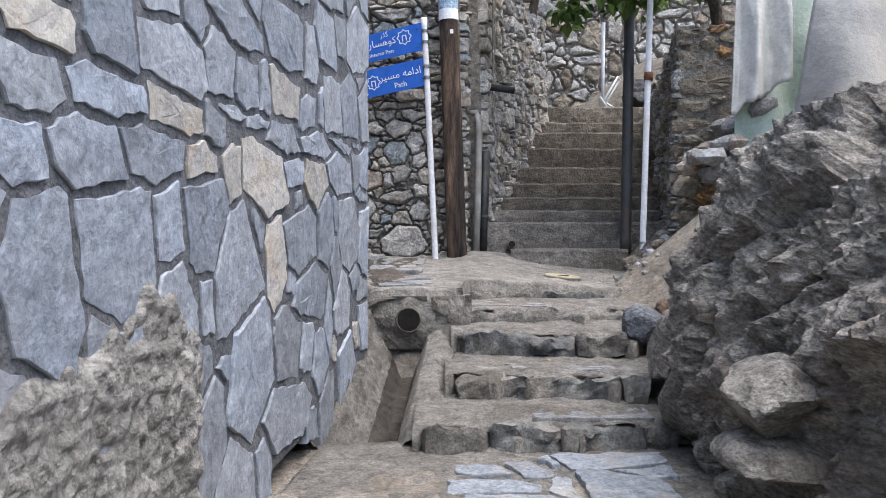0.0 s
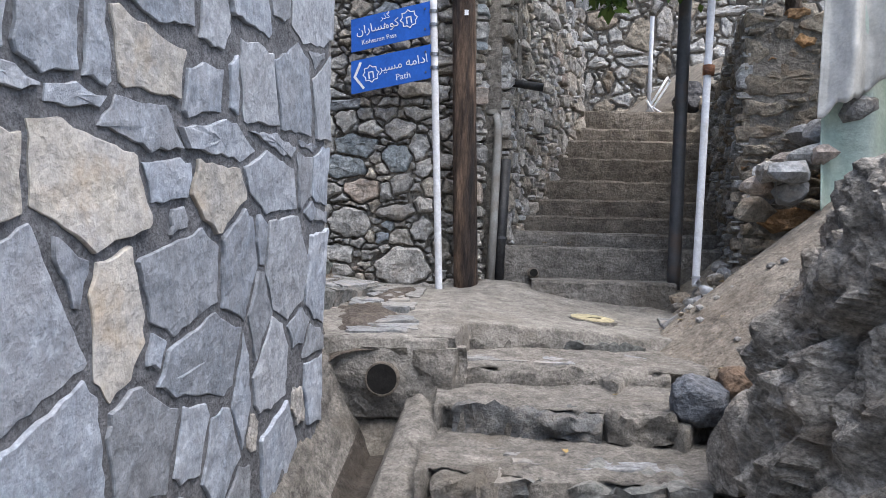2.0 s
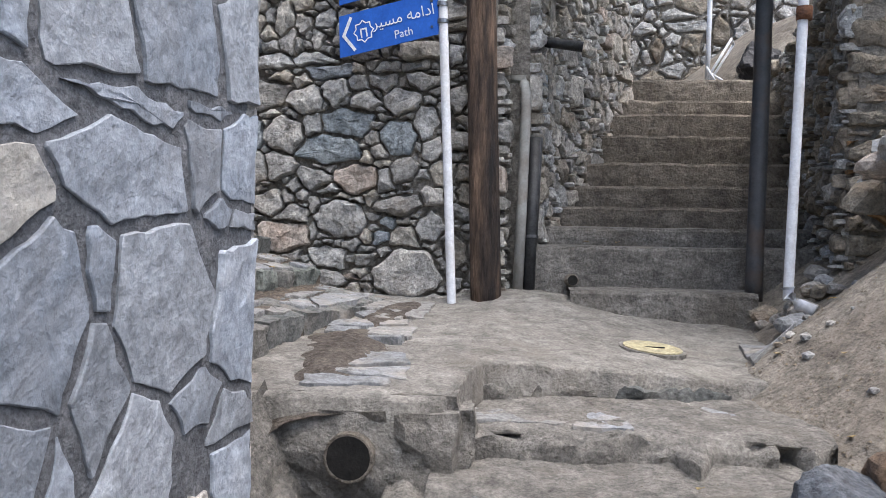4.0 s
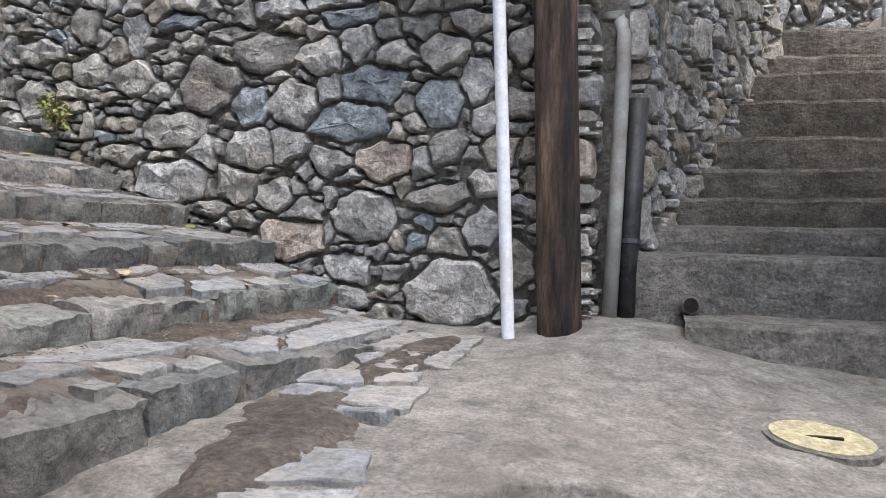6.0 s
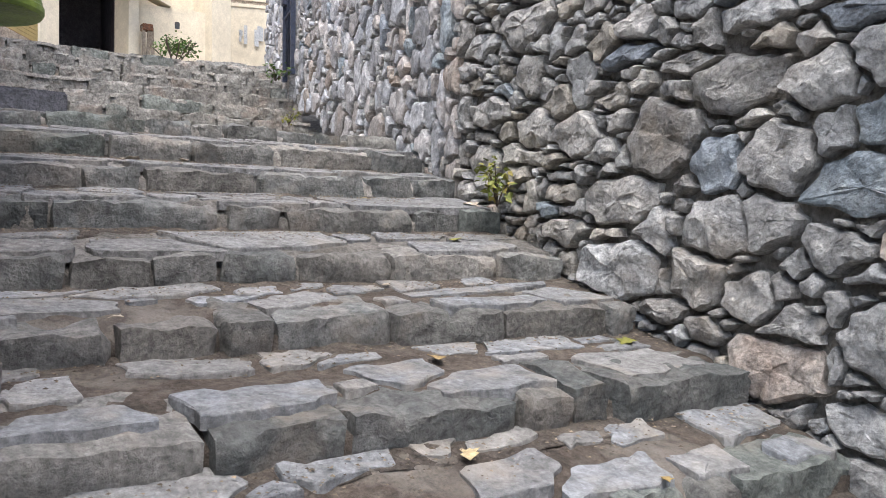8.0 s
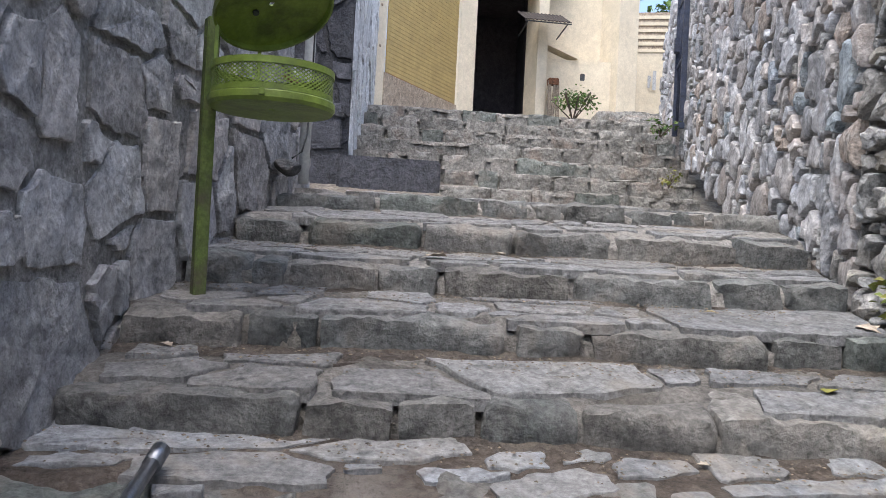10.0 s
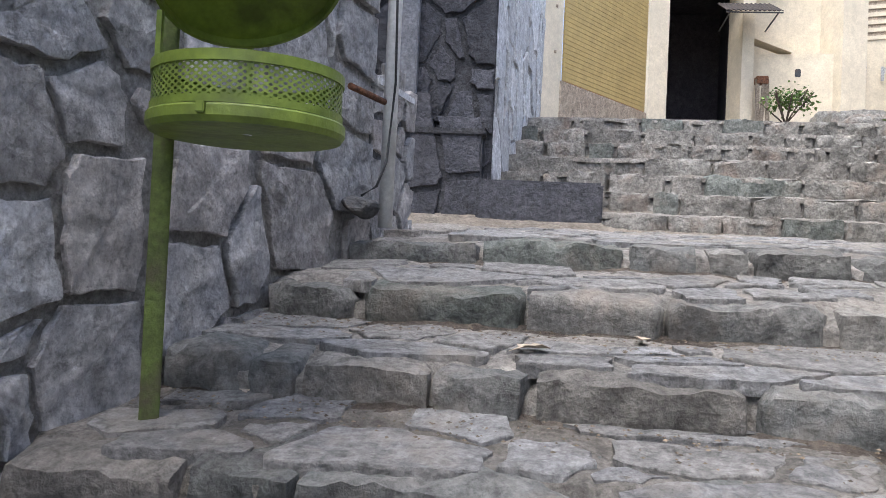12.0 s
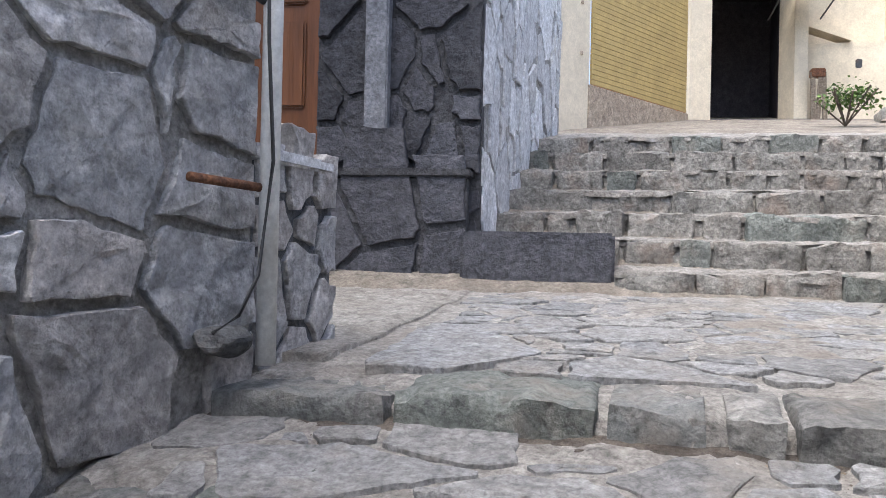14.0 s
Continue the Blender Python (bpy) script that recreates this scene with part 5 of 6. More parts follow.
def sign(label, tl, tr, br, bl, persian, latin, arrow):
    t = thing("street_sign", label, "sign", "signs on the post")
    tl, tr, br, bl = [Vector(p) for p in (tl, tr, br, bl)]
    x = (tr - tl).normalized()
    up = (tl - bl).normalized()
    nrm = x.cross(up).normalized()
    verts = [p - nrm * d for d in (0.0, 0.008) for p in (tl, tr, br, bl)]
    faces = [(3, 2, 1, 0), (4, 5, 6, 7)] + [(i, (i + 1) % 4, 4 + (i + 1) % 4, 4 + i) for i in range(4)]
    plate = raw("plate", verts, faces, "sign_blue", t)
    bm = bmesh.new()
    bm.from_mesh(plate.data)
    bmesh.ops.recalc_face_normals(bm, faces=bm.faces[:])
    bm.to_mesh(plate.data)
    bm.free()

    def at(u, v, d=0.003):
        p = bl + (br - bl) * u + (tl - bl) * v + nrm * d
        m = Matrix((x, nrm.cross(x), nrm)).transposed().to_4x4()
        m.translation = p
        return m
    lettering("persian_text", persian[0], 0.092, at(persian[1], 0.60), "sign_white", plate)
    if persian[2:]:
        lettering("persian_small_text", persian[2], 0.06, at(persian[3], 0.86), "sign_white", plate)
    lettering("latin_text", latin[0], latin[1], at(latin[2], 0.22), "sign_white", plate)
    # eight-pointed emblem drawn as a plain outline
    bm = bmesh.new()
    cu, cv, rr = (0.255, 0.5, 0.072) if arrow else (0.74, 0.62, 0.075)
    c = at(cu, cv)
    rings = []
    for k2 in (1.0, 0.86):
        rings.append([bm.verts.new(c @ Vector((math.cos(a * math.pi / 8) * rr * k2 * (1 if a % 2 == 0 else 0.78), math.sin(a * math.pi / 8) * rr * k2 * (1 if a % 2 == 0 else 0.78), 0))) for a in range(16)])
    for k in range(16):
        bm.faces.new((rings[0][k], rings[0][(k + 1) % 16], rings[1][(k + 1) % 16], rings[1][k]))
    part("emblem", bm, "sign_white", plate)
    for dx in (-0.018, 0.018):
        bm = bmesh.new()
        bmesh.ops.create_cube(bm, size=1, matrix=c @ pose(dx, -0.012, 0.0) @ Matrix.Diagonal((0.010, 0.05, 0.001, 1)))
        part("emblem_bar", bm, "sign_white", plate)
    bm = bmesh.new()
    bmesh.ops.create_cube(bm, size=1, matrix=c @ pose(0, 0.014, 0.0) @ Matrix.Diagonal((0.045, 0.009, 0.001, 1)))
    part("emblem_bar", bm, "sign_white", plate)
    if arrow:
        m = at(0.075, 0.5)
        for sgn in (1, -1):
            bm = bmesh.new()
            bmesh.ops.create_cube(bm, size=1, matrix=m @ pose(0.012, sgn * 0.048, 0, 0, 0, sgn * 58) @ Matrix.Diagonal((0.13, 0.02, 0.001, 1)))
            part("arrow_bar", bm, "sign_white", plate)
    for u in (0.94,):
        for v in (0.2, 0.8):
            part("bolt", tube_bm([at(u, v, 0.0).translation, at(u, v, 0.007).translation], 0.008, 8), "steel", t)
    for v in (0.3, 0.7):
        p = at(1.0, v, -0.01).translation
        part("clamp", tube_bm([p + Vector((0.025, 0.0, -0.012)), p + Vector((0.025, 0.0, 0.012))], 0.034, 14), "steel", t)
    return t


UPSIGN = "\uFEE5\uFE8D\uFEAD\uFE8E\uFEB4\uFEEB\uFEEE\uFB90"
sign("blue street sign with white Persian writing, Kohsaran Pass", (-0.82, 7.71, 3.47), (-0.20, 7.55, 3.575), (-0.19, 7.55, 3.32), (-0.81, 7.71, 3.215), (UPSIGN, 0.34, "\uFEAD\uFEAC\uFB94", 0.44), ("Kohsaran Pass", 0.05, 0.36), False)
NEXT = "\uFEAE\uFEF4\uFEB4\uFEE3 \uFEEA\uFEE3\uFE8D\uFEA9\uFE8D"
sign("blue sign with a white arrow and the word Path", (-0.81, 7.71, 3.145), (-0.185, 7.55, 3.25), (-0.175, 7.55, 2.995), (-0.80, 7.71, 2.89), (NEXT, 0.66), ("Path", 0.07, 0.66), True)


# ---- litter bin ----
def litter_bin():
    t = thing("litter_bin", "green perforated steel litter bin with raised lid on a post", "bin")
    cx, cy, z0, R = -3.14, 6.015, 2.995, 0.201
    px, py = -3.207, 5.797
    part("post", box_bm(px, py, 2.80, 0.044, 0.044, 1.0, 0.004, 25), "post_green", t, "scuffed dark green post")
    # perforated band: each cell is a panel with a round hole through it
    ncol, nrow, zb, zt = 64, 5, z0 + 0.042, z0 + 0.108
    verts, faces = [], []
    dz = (zt - zb) / nrow
    for row in range(nrow):
        for col in range(ncol):
            a0, da, base = col * 2 * math.pi / ncol, 2 * math.pi / ncol, len(verts)
            for x, y in ((1, 0.42), (0.42, 1), (-0.42, 1), (-1, 0.42), (-1, -0.42), (-0.42, -1), (0.42, -1), (1, -0.42)):
                n_ = math.hypot(x, y)
                for uu, vv in ((x, y), (0.5 * x / n_, 0.5 * y / n_)):
                    a, z = a0 + uu * da / 2, zb + (row + 0.5) * dz + vv * dz / 2
                    verts.append((cx + R * math.cos(a), cy + R * math.sin(a), z))
            for k in range(8):
                p, q = base + 2 * k, base + 2 * ((k + 1) % 8)
                faces.append((p, q, q + 1, p + 1))
    band = raw("perforated_band", verts, faces, "bin_green", t)
    bm = bmesh.new()
    bm.from_mesh(band.data)
    bmesh.ops.remove_doubles(bm, verts=bm.verts[:], dist=0.0004)
    bm.to_mesh(band.data)
    bm.free()

    def ring(name, prof, label=""):
        n = 48
        verts = [(cx + r * math.cos(2 * math.pi * k / n), cy + r * math.sin(2 * math.pi * k / n), z) for r, z in prof for k in range(n)]
        faces = [(i * n + k, i * n + (k + 1) % n, (i + 1) * n + (k + 1) % n, (i + 1) * n + k) for i in range(len(prof) - 1) for k in range(n)]
        ob = raw(name, verts, faces, "bin_green", t, "angle")
        if label:
            tagged(ob, label)
    ring("top_rim", [(R - 0.004, zt), (R + 0.004, zt), (R + 0.004, zt + 0.022), (R - 0.004, zt + 0.022)])
    ring("middle_rim", [(R - 0.003, z0 + 0.026), (R + 0.003, z0 + 0.026), (R + 0.003, zb), (R - 0.003, zb)])
    ring("base_band", [(R + 0.007, z0 + 0.024), (R + 0.010, z0 + 0.02), (R + 0.010, z0), (R + 0.002, z0 - 0.012), (R - 0.02, z0 - 0.014), (0.01, z0 - 0.006)], "flat base with a folded rim")
    part("latch", box_bm(cx + R + 0.012, cy - 0.02, z0 + 0.014, 0.014, 0.018, 0.022, 0.002), "bin_green", t)
    # lid: a shallow dish tipped up towards the path
    m = Matrix.Translation((cx + 0.0, cy - 0.01, z0 + 0.332)) @ Matrix.Rotation(radians(29), 4, Vector((0.637, -0.77, 0)))
    n = 48
    prof = [(R * 1.02, -0.012), (R * 1.02, 0.01), (R * 0.98, 0.018), (R * 0.6, 0.03), (0.01, 0.034), (0.01, 0.028), (R * 0.6, 0.024), (R * 0.97, 0.008), (R * 0.98, -0.012), (R * 1.02, -0.012)]
    verts = [m @ Vector((r * math.cos(2 * math.pi * k / n), r * math.sin(2 * math.pi * k / n), z)) for r, z in prof for k in range(n)]
    faces = [(i * n + k, i * n + (k + 1) % n, (i + 1) * n + (k + 1) % n, (i + 1) * n + k) for i in range(len(prof) - 1) for k in range(n)]
    lid = raw("lid", verts, faces, "bin_green", t, "angle")
    part("lid_stud", tube_bm([m @ Vector((-0.02, -0.06, 0.026)), m @ Vector((-0.02, -0.06, 0.016))], 0.011, 10), "dark_metal", lid)
    for a in (-160, -75):
        x, y = cx + (R - 0.008) * math.cos(radians(a)), cy + (R - 0.008) * math.sin(radians(a))
        part("lid_strut", box_bm(x, y, zt + 0.07, 0.012, 0.012, 0.14), "bin_green", lid)


litter_bin()


# ---- entrance recess ----
# slate here is darkened in colour for the recess's shade
alcove_run = Run([(-6.85, 5.44), (-6.85, 6.38)])
slate_wall("wall_alcove", alcove_run, lambda u: 2.95, lambda u: 6.3, (), 0.26, 0.28, "dark slate-clad wall of the entrance recess, with shade put into its colour", 31, 0.35, "slate_dark_shade", "slate_black_shade", 0.03, 0.03, 500, 0.35)
# upper wall: the light on it is partly put into its slate colour
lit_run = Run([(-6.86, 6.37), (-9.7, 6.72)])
slate_wall("wall_slate_upper", lit_run, lambda u: 2.95 + 0.3 * u, lambda u: 6.3, (), 0.22, 0.36, "pale slate-clad wall rising beside the upper steps, its lit look put into the colour", 32, 0.3, "slate_pale_lit", "far_mortar", 0.012, 0.02, 900, 0.3)
recess = thing("entrance_recess", "shaded entrance recess with a pale pilaster and a capped low pillar", "wall", kind="structure")
slate_wall("wall_plinth", Run([(-6.74, 5.40), (-6.74, 6.32)]), lambda u: 2.95, lambda u: 3.58, (), 0.30, 0.30, "dark slate plinth of the entrance recess, with shade put into its colour", 34, 0.3, "slate_dark_shade", "slate_black_shade", 0.02, 0.025, 100, 0.12)
part("plinth_cap", box_bm(-6.79, 5.86, 3.61, 0.16, 0.96, 0.045, 0.008), "slate_black_shade", recess)
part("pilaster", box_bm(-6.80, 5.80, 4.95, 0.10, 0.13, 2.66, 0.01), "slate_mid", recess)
part("back_wall", box_bm(-7.05, 4.2, 4.6, 0.3, 0.86, 3.4), "slate_dark_shade", recess)
part("side_wall", box_bm(-5.8, 3.75, 4.6, 2.6, 0.3, 3.4), "slate_dark_shade", recess)
part("lintel", box_bm(-7.05, 5.03, 5.75, 0.3, 0.82, 1.1), "slate_dark_shade", recess)
tread("recess_floor", [(-4.70, 4.0), (-4.72, 6.2), (-6.95, 6.45), (-6.95, 3.9)], 2.862, 3.02, 0.2, "dust", recess, 0.0, 0.0)
# unseen slab, added overhead to shade the recess wall and door
part("porch_ceiling", box_bm(-6.45, 4.9, 6.40, 1.1, 2.5, 0.2), "cream", recess)
pil = Run([(-4.58, 6.0), (-5.02, 6.10)])
slate_wall("wall_low_pillar", pil, lambda u: 2.8, lambda u: 3.42, (), 0.15, 0.16, "low slate pillar at the entrance", 33, 0.25, "slate_side", "slate_mortar", 0.02, 0.02, 120, 0.22)
part("pillar_cap", box_bm(-4.80, 5.95, 3.44, 0.42, 0.26, 0.04, 0.008, -12), "slate_pale_lit", recess, "pale stone cap of the low pillar")
door = thing("door_1", "varnished brown panelled wooden door in the recess", "door", kind="structure")
leaf = part("leaf", box_bm(-6.95, 5.02, 4.12, 0.05, 0.80, 2.10, 0.006), "door_wood", door)
for dy in (-0.19, 0.19):
    for z, h in ((3.55, 0.6), (4.25, 0.5), (4.80, 0.4)):
        part("panel", box_bm(-6.915, 5.02 + dy, z, 0.03, 0.26, h, 0.012), "door_wood", leaf)
for dy in (-0.19, 0.19):
    bm = bmesh.new()
    bmesh.ops.create_uvsphere(bm, u_segments=16, v_segments=8, radius=1, matrix=Matrix.Translation((-6.90, 5.02 + dy, 3.62)) @ Matrix.Diagonal((0.02, 0.05, 0.11, 1)))
    part("carved_boss", bm, "door_pale", leaf, "pale carved oval", True)
part("jamb", box_bm(-6.93, 5.43, 4.15, 0.10, 0.05, 2.2, 0.005), "door_wood", door)

t = thing("downpipe", "grey painted pipe fixed to the slate corner beside the entrance", "pipe")
part("tube", tube_bm([(-4.46, 6.10, 2.86), (-4.455, 6.10, 4.0), (-4.45, 6.10, 6.0)], 0.027, 14), "pipe_pale", t, smooth=True)
part("stub", tube_bm([(-4.44, 6.08, 3.33), (-4.20, 6.0, 3.335)], 0.012, 10), "rust", t, "rusty stub of pipe", True)
part("elbow", tube_bm([(-4.44, 6.08, 3.83), (-4.36, 6.05, 3.85), (-4.30, 6.03, 3.85)], 0.016, 10), "dark_metal", t, smooth=True)
t = thing("cable", "thin black cable hanging beside the grey pipe", "cable")
part("wire", tube_bm([(-4.42, 6.09, 5.6), (-4.40, 6.10, 4.2), (-4.38, 6.12, 3.7), (-4.43, 6.12, 3.4), (-4.37, 6.11, 3.1), (-4.30, 6.09, 3.0), (-4.24, 6.05, 2.96)], 0.005, 6), "black_pipe", t, smooth=True)
boulder("pipe_stone", (-4.36, 6.02, 2.93), (0.085, 0.06, 0.04), 71, "flat dark stone at the foot of the pipe", 3, 0.3, 0.0, "step_dark")


# ---- iron gate ----
t = thing("iron_gate", "dark blue-grey iron bar gate in the stone wall", "gate")
ga, gb = Vector((-8.00, 9.60)), Vector((-7.56, 9.47))
for f in (0.0, 1.0):
    p = ga.lerp(gb, f)
    part("stile", box_bm(p.x, p.y, 4.85, 0.05, 0.05, 1.95, 0.004, -17), "gate_blue", t)
for z in (3.95, 4.55, 5.15, 5.75):
    p = ga.lerp(gb, 0.5)
    part("rail", box_bm(p.x, p.y, z, 0.44, 0.03, 0.035, 0.003, -17), "gate_blue", t)
for k in range(1, 5):
    p = ga.lerp(gb, k / 5)
    part("bar", tube_bm([(p.x, p.y, 3.95), (p.x, p.y, 5.78)], 0.009, 8), "gate_blue", t, smooth=True)
part("lock_box", box_bm(-7.93, 9.56, 4.75, 0.09, 0.06, 0.14, 0.005, -17), "gate_blue", t)


# ---- houses at the top ----
def slab(a, b, z0, z1, thick):
    """An upright slab from a to b; its face looks to the right of the way from a to b."""
    a, b = Vector(a), Vector(b)
    d = b - a
    n = Vector((-d.y, d.x)).normalized()
    c = (a + b) / 2 + n * thick / 2
    return box_bm(c.x, c.y, (z0 + z1) / 2, d.length, thick, z1 - z0, 0, math.degrees(math.atan2(d.y, d.x)))


house = thing("house", "cream plastered house with a yellow roller shutter and a dark doorway", "house")
SA, SB = Vector((-12.35, 7.0)), Vector((-14.40, 8.40))
sd = (SB - SA).normalized()
part("wall", slab((-10.6, 6.0), SA - sd * 0.0, 4.4, 9.0, 0.3), "cream", house)
part("sill_step", slab(SA + Vector((0.03, 0.0)), SB + Vector((0.03, 0.0)), 4.6, 5.26, 0.5), "house_plinth", house, "rough plinth under the shutter")
sh = thing("roller_shutter", "closed yellow ribbed roller shutter", "shutter")
for k in range(46):
    z = 5.28 + 0.062 * k
    part("slat", slab(SA + sd * 0.05, SB - sd * 0.05, z, z + 0.056, 0.025 + 0.0), "shutter", sh)
part("bottom_bar", slab(SA + sd * 0.05, SB - sd * 0.05, 5.215, 5.275, 0.04), "shutter_rail", sh, "rusty orange bottom rail")
part("header", slab(SA, SB, 8.1, 9.0, 0.3), "cream", house)
part("pillar", slab((-14.38, 8.42), (-14.5, 8.72), 4.9, 8.6, 0.45), "cream", house)
part("jamb", slab((-14.62, 9.87), (-14.66, 10.06), 4.9, 8.6, 0.5), "cream", house)
part("lintel", slab((-14.5, 8.72), (-14.62, 9.87), 7.45, 8.6, 0.4), "cream", house)
# unseen room behind the doorway, with its shade put into dark walls
part("room_back", slab((-17.5, 8.0), (-17.7, 10.4), 4.9, 8.0, 0.2), "room_shade", house)
part("room_side", slab((-17.5, 8.2), (-14.92, 8.66), 4.9, 8.0, 0.1), "room_shade", house)
part("room_side", slab((-15.15, 9.93), (-17.7, 10.3), 4.9, 8.0, 0.1), "room_shade", house)
part("room_ceiling", box_bm(-16.2, 9.2, 7.9, 3.2, 2.6, 0.15), "room_shade", house)
part("room_floor", box_bm(-16.2, 9.2, 5.15, 3.2, 2.6, 0.15), "room_shade", house)
part("annex_wall", slab((-14.9, 10.06), (-14.75, 11.35), 5.0, 6.35, 0.3), "cream", house)
bm = bmesh.new()
bmesh.ops.create_cube(bm, size=1, matrix=pose(-14.92, 10.3, 6.52, -20) @ Matrix.Diagonal((0.3, 0.8, 0.05, 1)))
part("annex_ledge", bm, "cream", house, "sloping plastered ledge")
part("upper_wall", slab((-15.2, 10.06), (-15.1, 11.5), 6.3, 9.0, 0.3), "cream", house)
part("corner_wall", slab((-14.55, 11.35), (-14.65, 11.75), 5.2, 9.0, 1.2), "cream", house)
part("downpipe", tube_bm([(-12.2, 6.86, 5.0), (-12.2, 6.86, 8.5)], 0.045, 12), "cream", house, smooth=True)
for z in (5.6, 6.2, 6.8):
    part("pipe_bracket", box_bm(-12.2, 6.84, z, 0.10, 0.16, 0.03), "house_plinth", house)
t = thing("awning", "dark sheet-metal awning over the doorway", "awning")
bm = bmesh.new()
n = 24
for k in range(n):
    a = [bm.verts.new(p) for p in ((-14.55, 9.45 + 0.82 * k / n, 7.05 + 0.015 * (k % 2)), (-13.9, 9.45 + 0.82 * k / n, 6.74 + 0.015 * (k % 2)), (-13.9, 9.45 + 0.82 * (k + 1) / n, 6.74 + 0.015 * ((k + 1) % 2)), (-14.55, 9.45 + 0.82 * (k + 1) / n, 7.05 + 0.015 * ((k + 1) % 2)))]
    bm.faces.new(a)
bmesh.ops.remove_doubles(bm, verts=bm.verts[:], dist=0.001)
bmesh.ops.solidify(bm, geom=bm.faces[:], thickness=0.012)
part("sheet", bm, "awning_dark", t)
for y in (9.5, 10.2):
    part("bracket", tube_bm([(-14.6, y, 6.63), (-13.95, y, 6.71)], 0.012, 8), "dark_metal", t)
part("front_rail", tube_bm([(-13.93, 9.45, 6.72), (-13.93, 10.27, 6.72)], 0.012, 8), "dark_metal", t)
t = thing("meter_box", "rusty meter cupboard leaning at the wall with old boards", "cupboard")
part("box", box_bm(-14.55, 10.16, 5.85, 0.16, 0.18, 0.12, 0.01), "rust", t)
for dy, tilt in ((-0.05, 2), (0.03, -2), (0.10, 3)):
    bm = bmesh.new()
    bmesh.ops.create_cube(bm, size=1, matrix=pose(-14.52, 10.15 + dy, 5.50, tilt, 3, 0) @ Matrix.Diagonal((0.03, 0.06, 0.72, 1)))
    part("board", bm, "old_wood", t)
t = thing("wall_box", "small dark fitting on the cream wall", "fitting")
part("box", box_bm(-14.55, 10.7, 5.98, 0.05, 0.08, 0.12, 0.01), "dark_metal", t)

far = thing("far_house", "pale cream garden wall with ribbed bands and faded writing", "house")
part("wall", slab((-17.2, 11.3), (-16.0, 14.8), 5.4, 7.15, 0.3), "cream", far)
for k in range(6):
    part("band", slab((-17.18, 11.3), (-15.98, 14.8), 7.15 + k * 0.14, 7.22 + k * 0.14, 0.34), "cream", far)
    part("band_gap", slab((-17.2, 11.3), (-16.0, 14.8), 7.22 + k * 0.14, 7.29 + k * 0.14, 0.28), "house_plinth", far)
r = random.Random(9)
for k in range(16):
    u = r.uniform(0.15, 0.8)
    p = Vector((-17.18, 11.3)).lerp(Vector((-15.98, 14.8)), u)
    d = Vector((1.2, 3.5)).normalized()
    part("scrawl", slab(p + Vector((0.02, -0.007)), p + Vector((0.02, -0.007)) + d * r.uniform(0.04, 0.12), 6.45 + r.uniform(-0.15, 0.2), 6.52 + r.uniform(0.1, 0.25), 0.01), "scrawl", far)
part("yellow_box", box_bm(-16.6, 11.75, 7.35, 0.35, 0.35, 0.4, 0.03), "yellow_paint", far, "yellow painted hood")
part("side_house", slab((-13.5, 15.2), (-9.8, 12.6), 5.0, 9.5, 0.3), "pale_block", thing("block_house", "pale block house behind the gate wall", "house"))


# ---- plants ----
def leaf_cloud(name, centres, rad, count, size, seed, mat, parent, droop=0.3, flat=0.7):
    """Many small pointed leaves round the given centres; one part."""
    r = random.Random(seed)
    verts, faces = [], []
    for _ in range(count):
        c = Vector(r.choice(centres))
        p = c + Vector((r.gauss(0, rad), r.gauss(0, rad), r.gauss(0, rad * flat)))
        s = size * r.uniform(0.6, 1.3)
        e = Euler((r.uniform(-0.8, 0.8), r.uniform(-0.8, 0.8) + droop, r.uniform(0, 6.28))).to_matrix()
        base = len(verts)
        for x, y, z in ((0, 0, 0), (0.35, 0.38, 0.05), (0.62, 0.22, 0.02), (1.0, 0, -0.12), (0.62, -0.22, 0.02), (0.35, -0.38, 0.05)):
            verts.append(p + e @ Vector((x * s, y * s, z * s)))
        faces += [(base, base + 1, base + 2, base + 3), (base, base + 3, base + 4, base + 5)]
    return tagged(raw(name, verts, faces, mat, parent), kind="stuff")


def weed(label, at, height, spread, mat, seed, count=60, size=0.05):
    t = thing("weed", label, "plant", "weeds on the stair")
    r = random.Random(seed)
    tips = []
    for k in range(7):
        tip = Vector(at) + Vector((r.uniform(-spread, spread), r.uniform(-spread, spread), height * r.uniform(0.5, 1)))
        part("stem", tube_bm([at, Vector(at).lerp(tip, 0.5) + Vector((0, 0, 0.02)), tip], [0.005, 0.004, 0.002], 5), "bark", t)
        tips.append(tuple(tip))
        tips.append(tuple(Vector(at).lerp(tip, 0.65)))
    leaf_cloud("leaves", tips, spread * 0.3, count, size, seed, mat, t)
    return t


weed("yellowing green weed growing from the foot of the rubble wall", (-2.66, 8.04, 2.34), 0.20, 0.09, "leaf_yellow", 1, 120, 0.036)
weed("small green weed at the foot of the iron gate", (-7.4, 9.2, 3.75), 0.18, 0.12, "leaf", 2, 60, 0.05)
weed("small yellow-green weed on the edge of the upper steps", (-6.6, 8.95, 3.2), 0.12, 0.10, "leaf_yellow", 3, 60, 0.03)
t = thing("bush", "leafy green bush growing at the corner of the cream house", "bush")
for k in range(8):
    part("stem", tube_bm([(-12.3, 9.87, 4.75), (-12.3 + 0.25 * math.cos(k), 9.87 + 0.3 * math.sin(k * 1.7), 5.1 + 0.05 * (k % 3))], 0.01, 5), "bark", t)
leaf_cloud("leaves", [(-12.3, 9.92 + 0.07 * k, 5.04 + 0.05 * (k % 3)) for k in range(-3, 4)], 0.08, 460, 0.055, 5, "leaf", t)


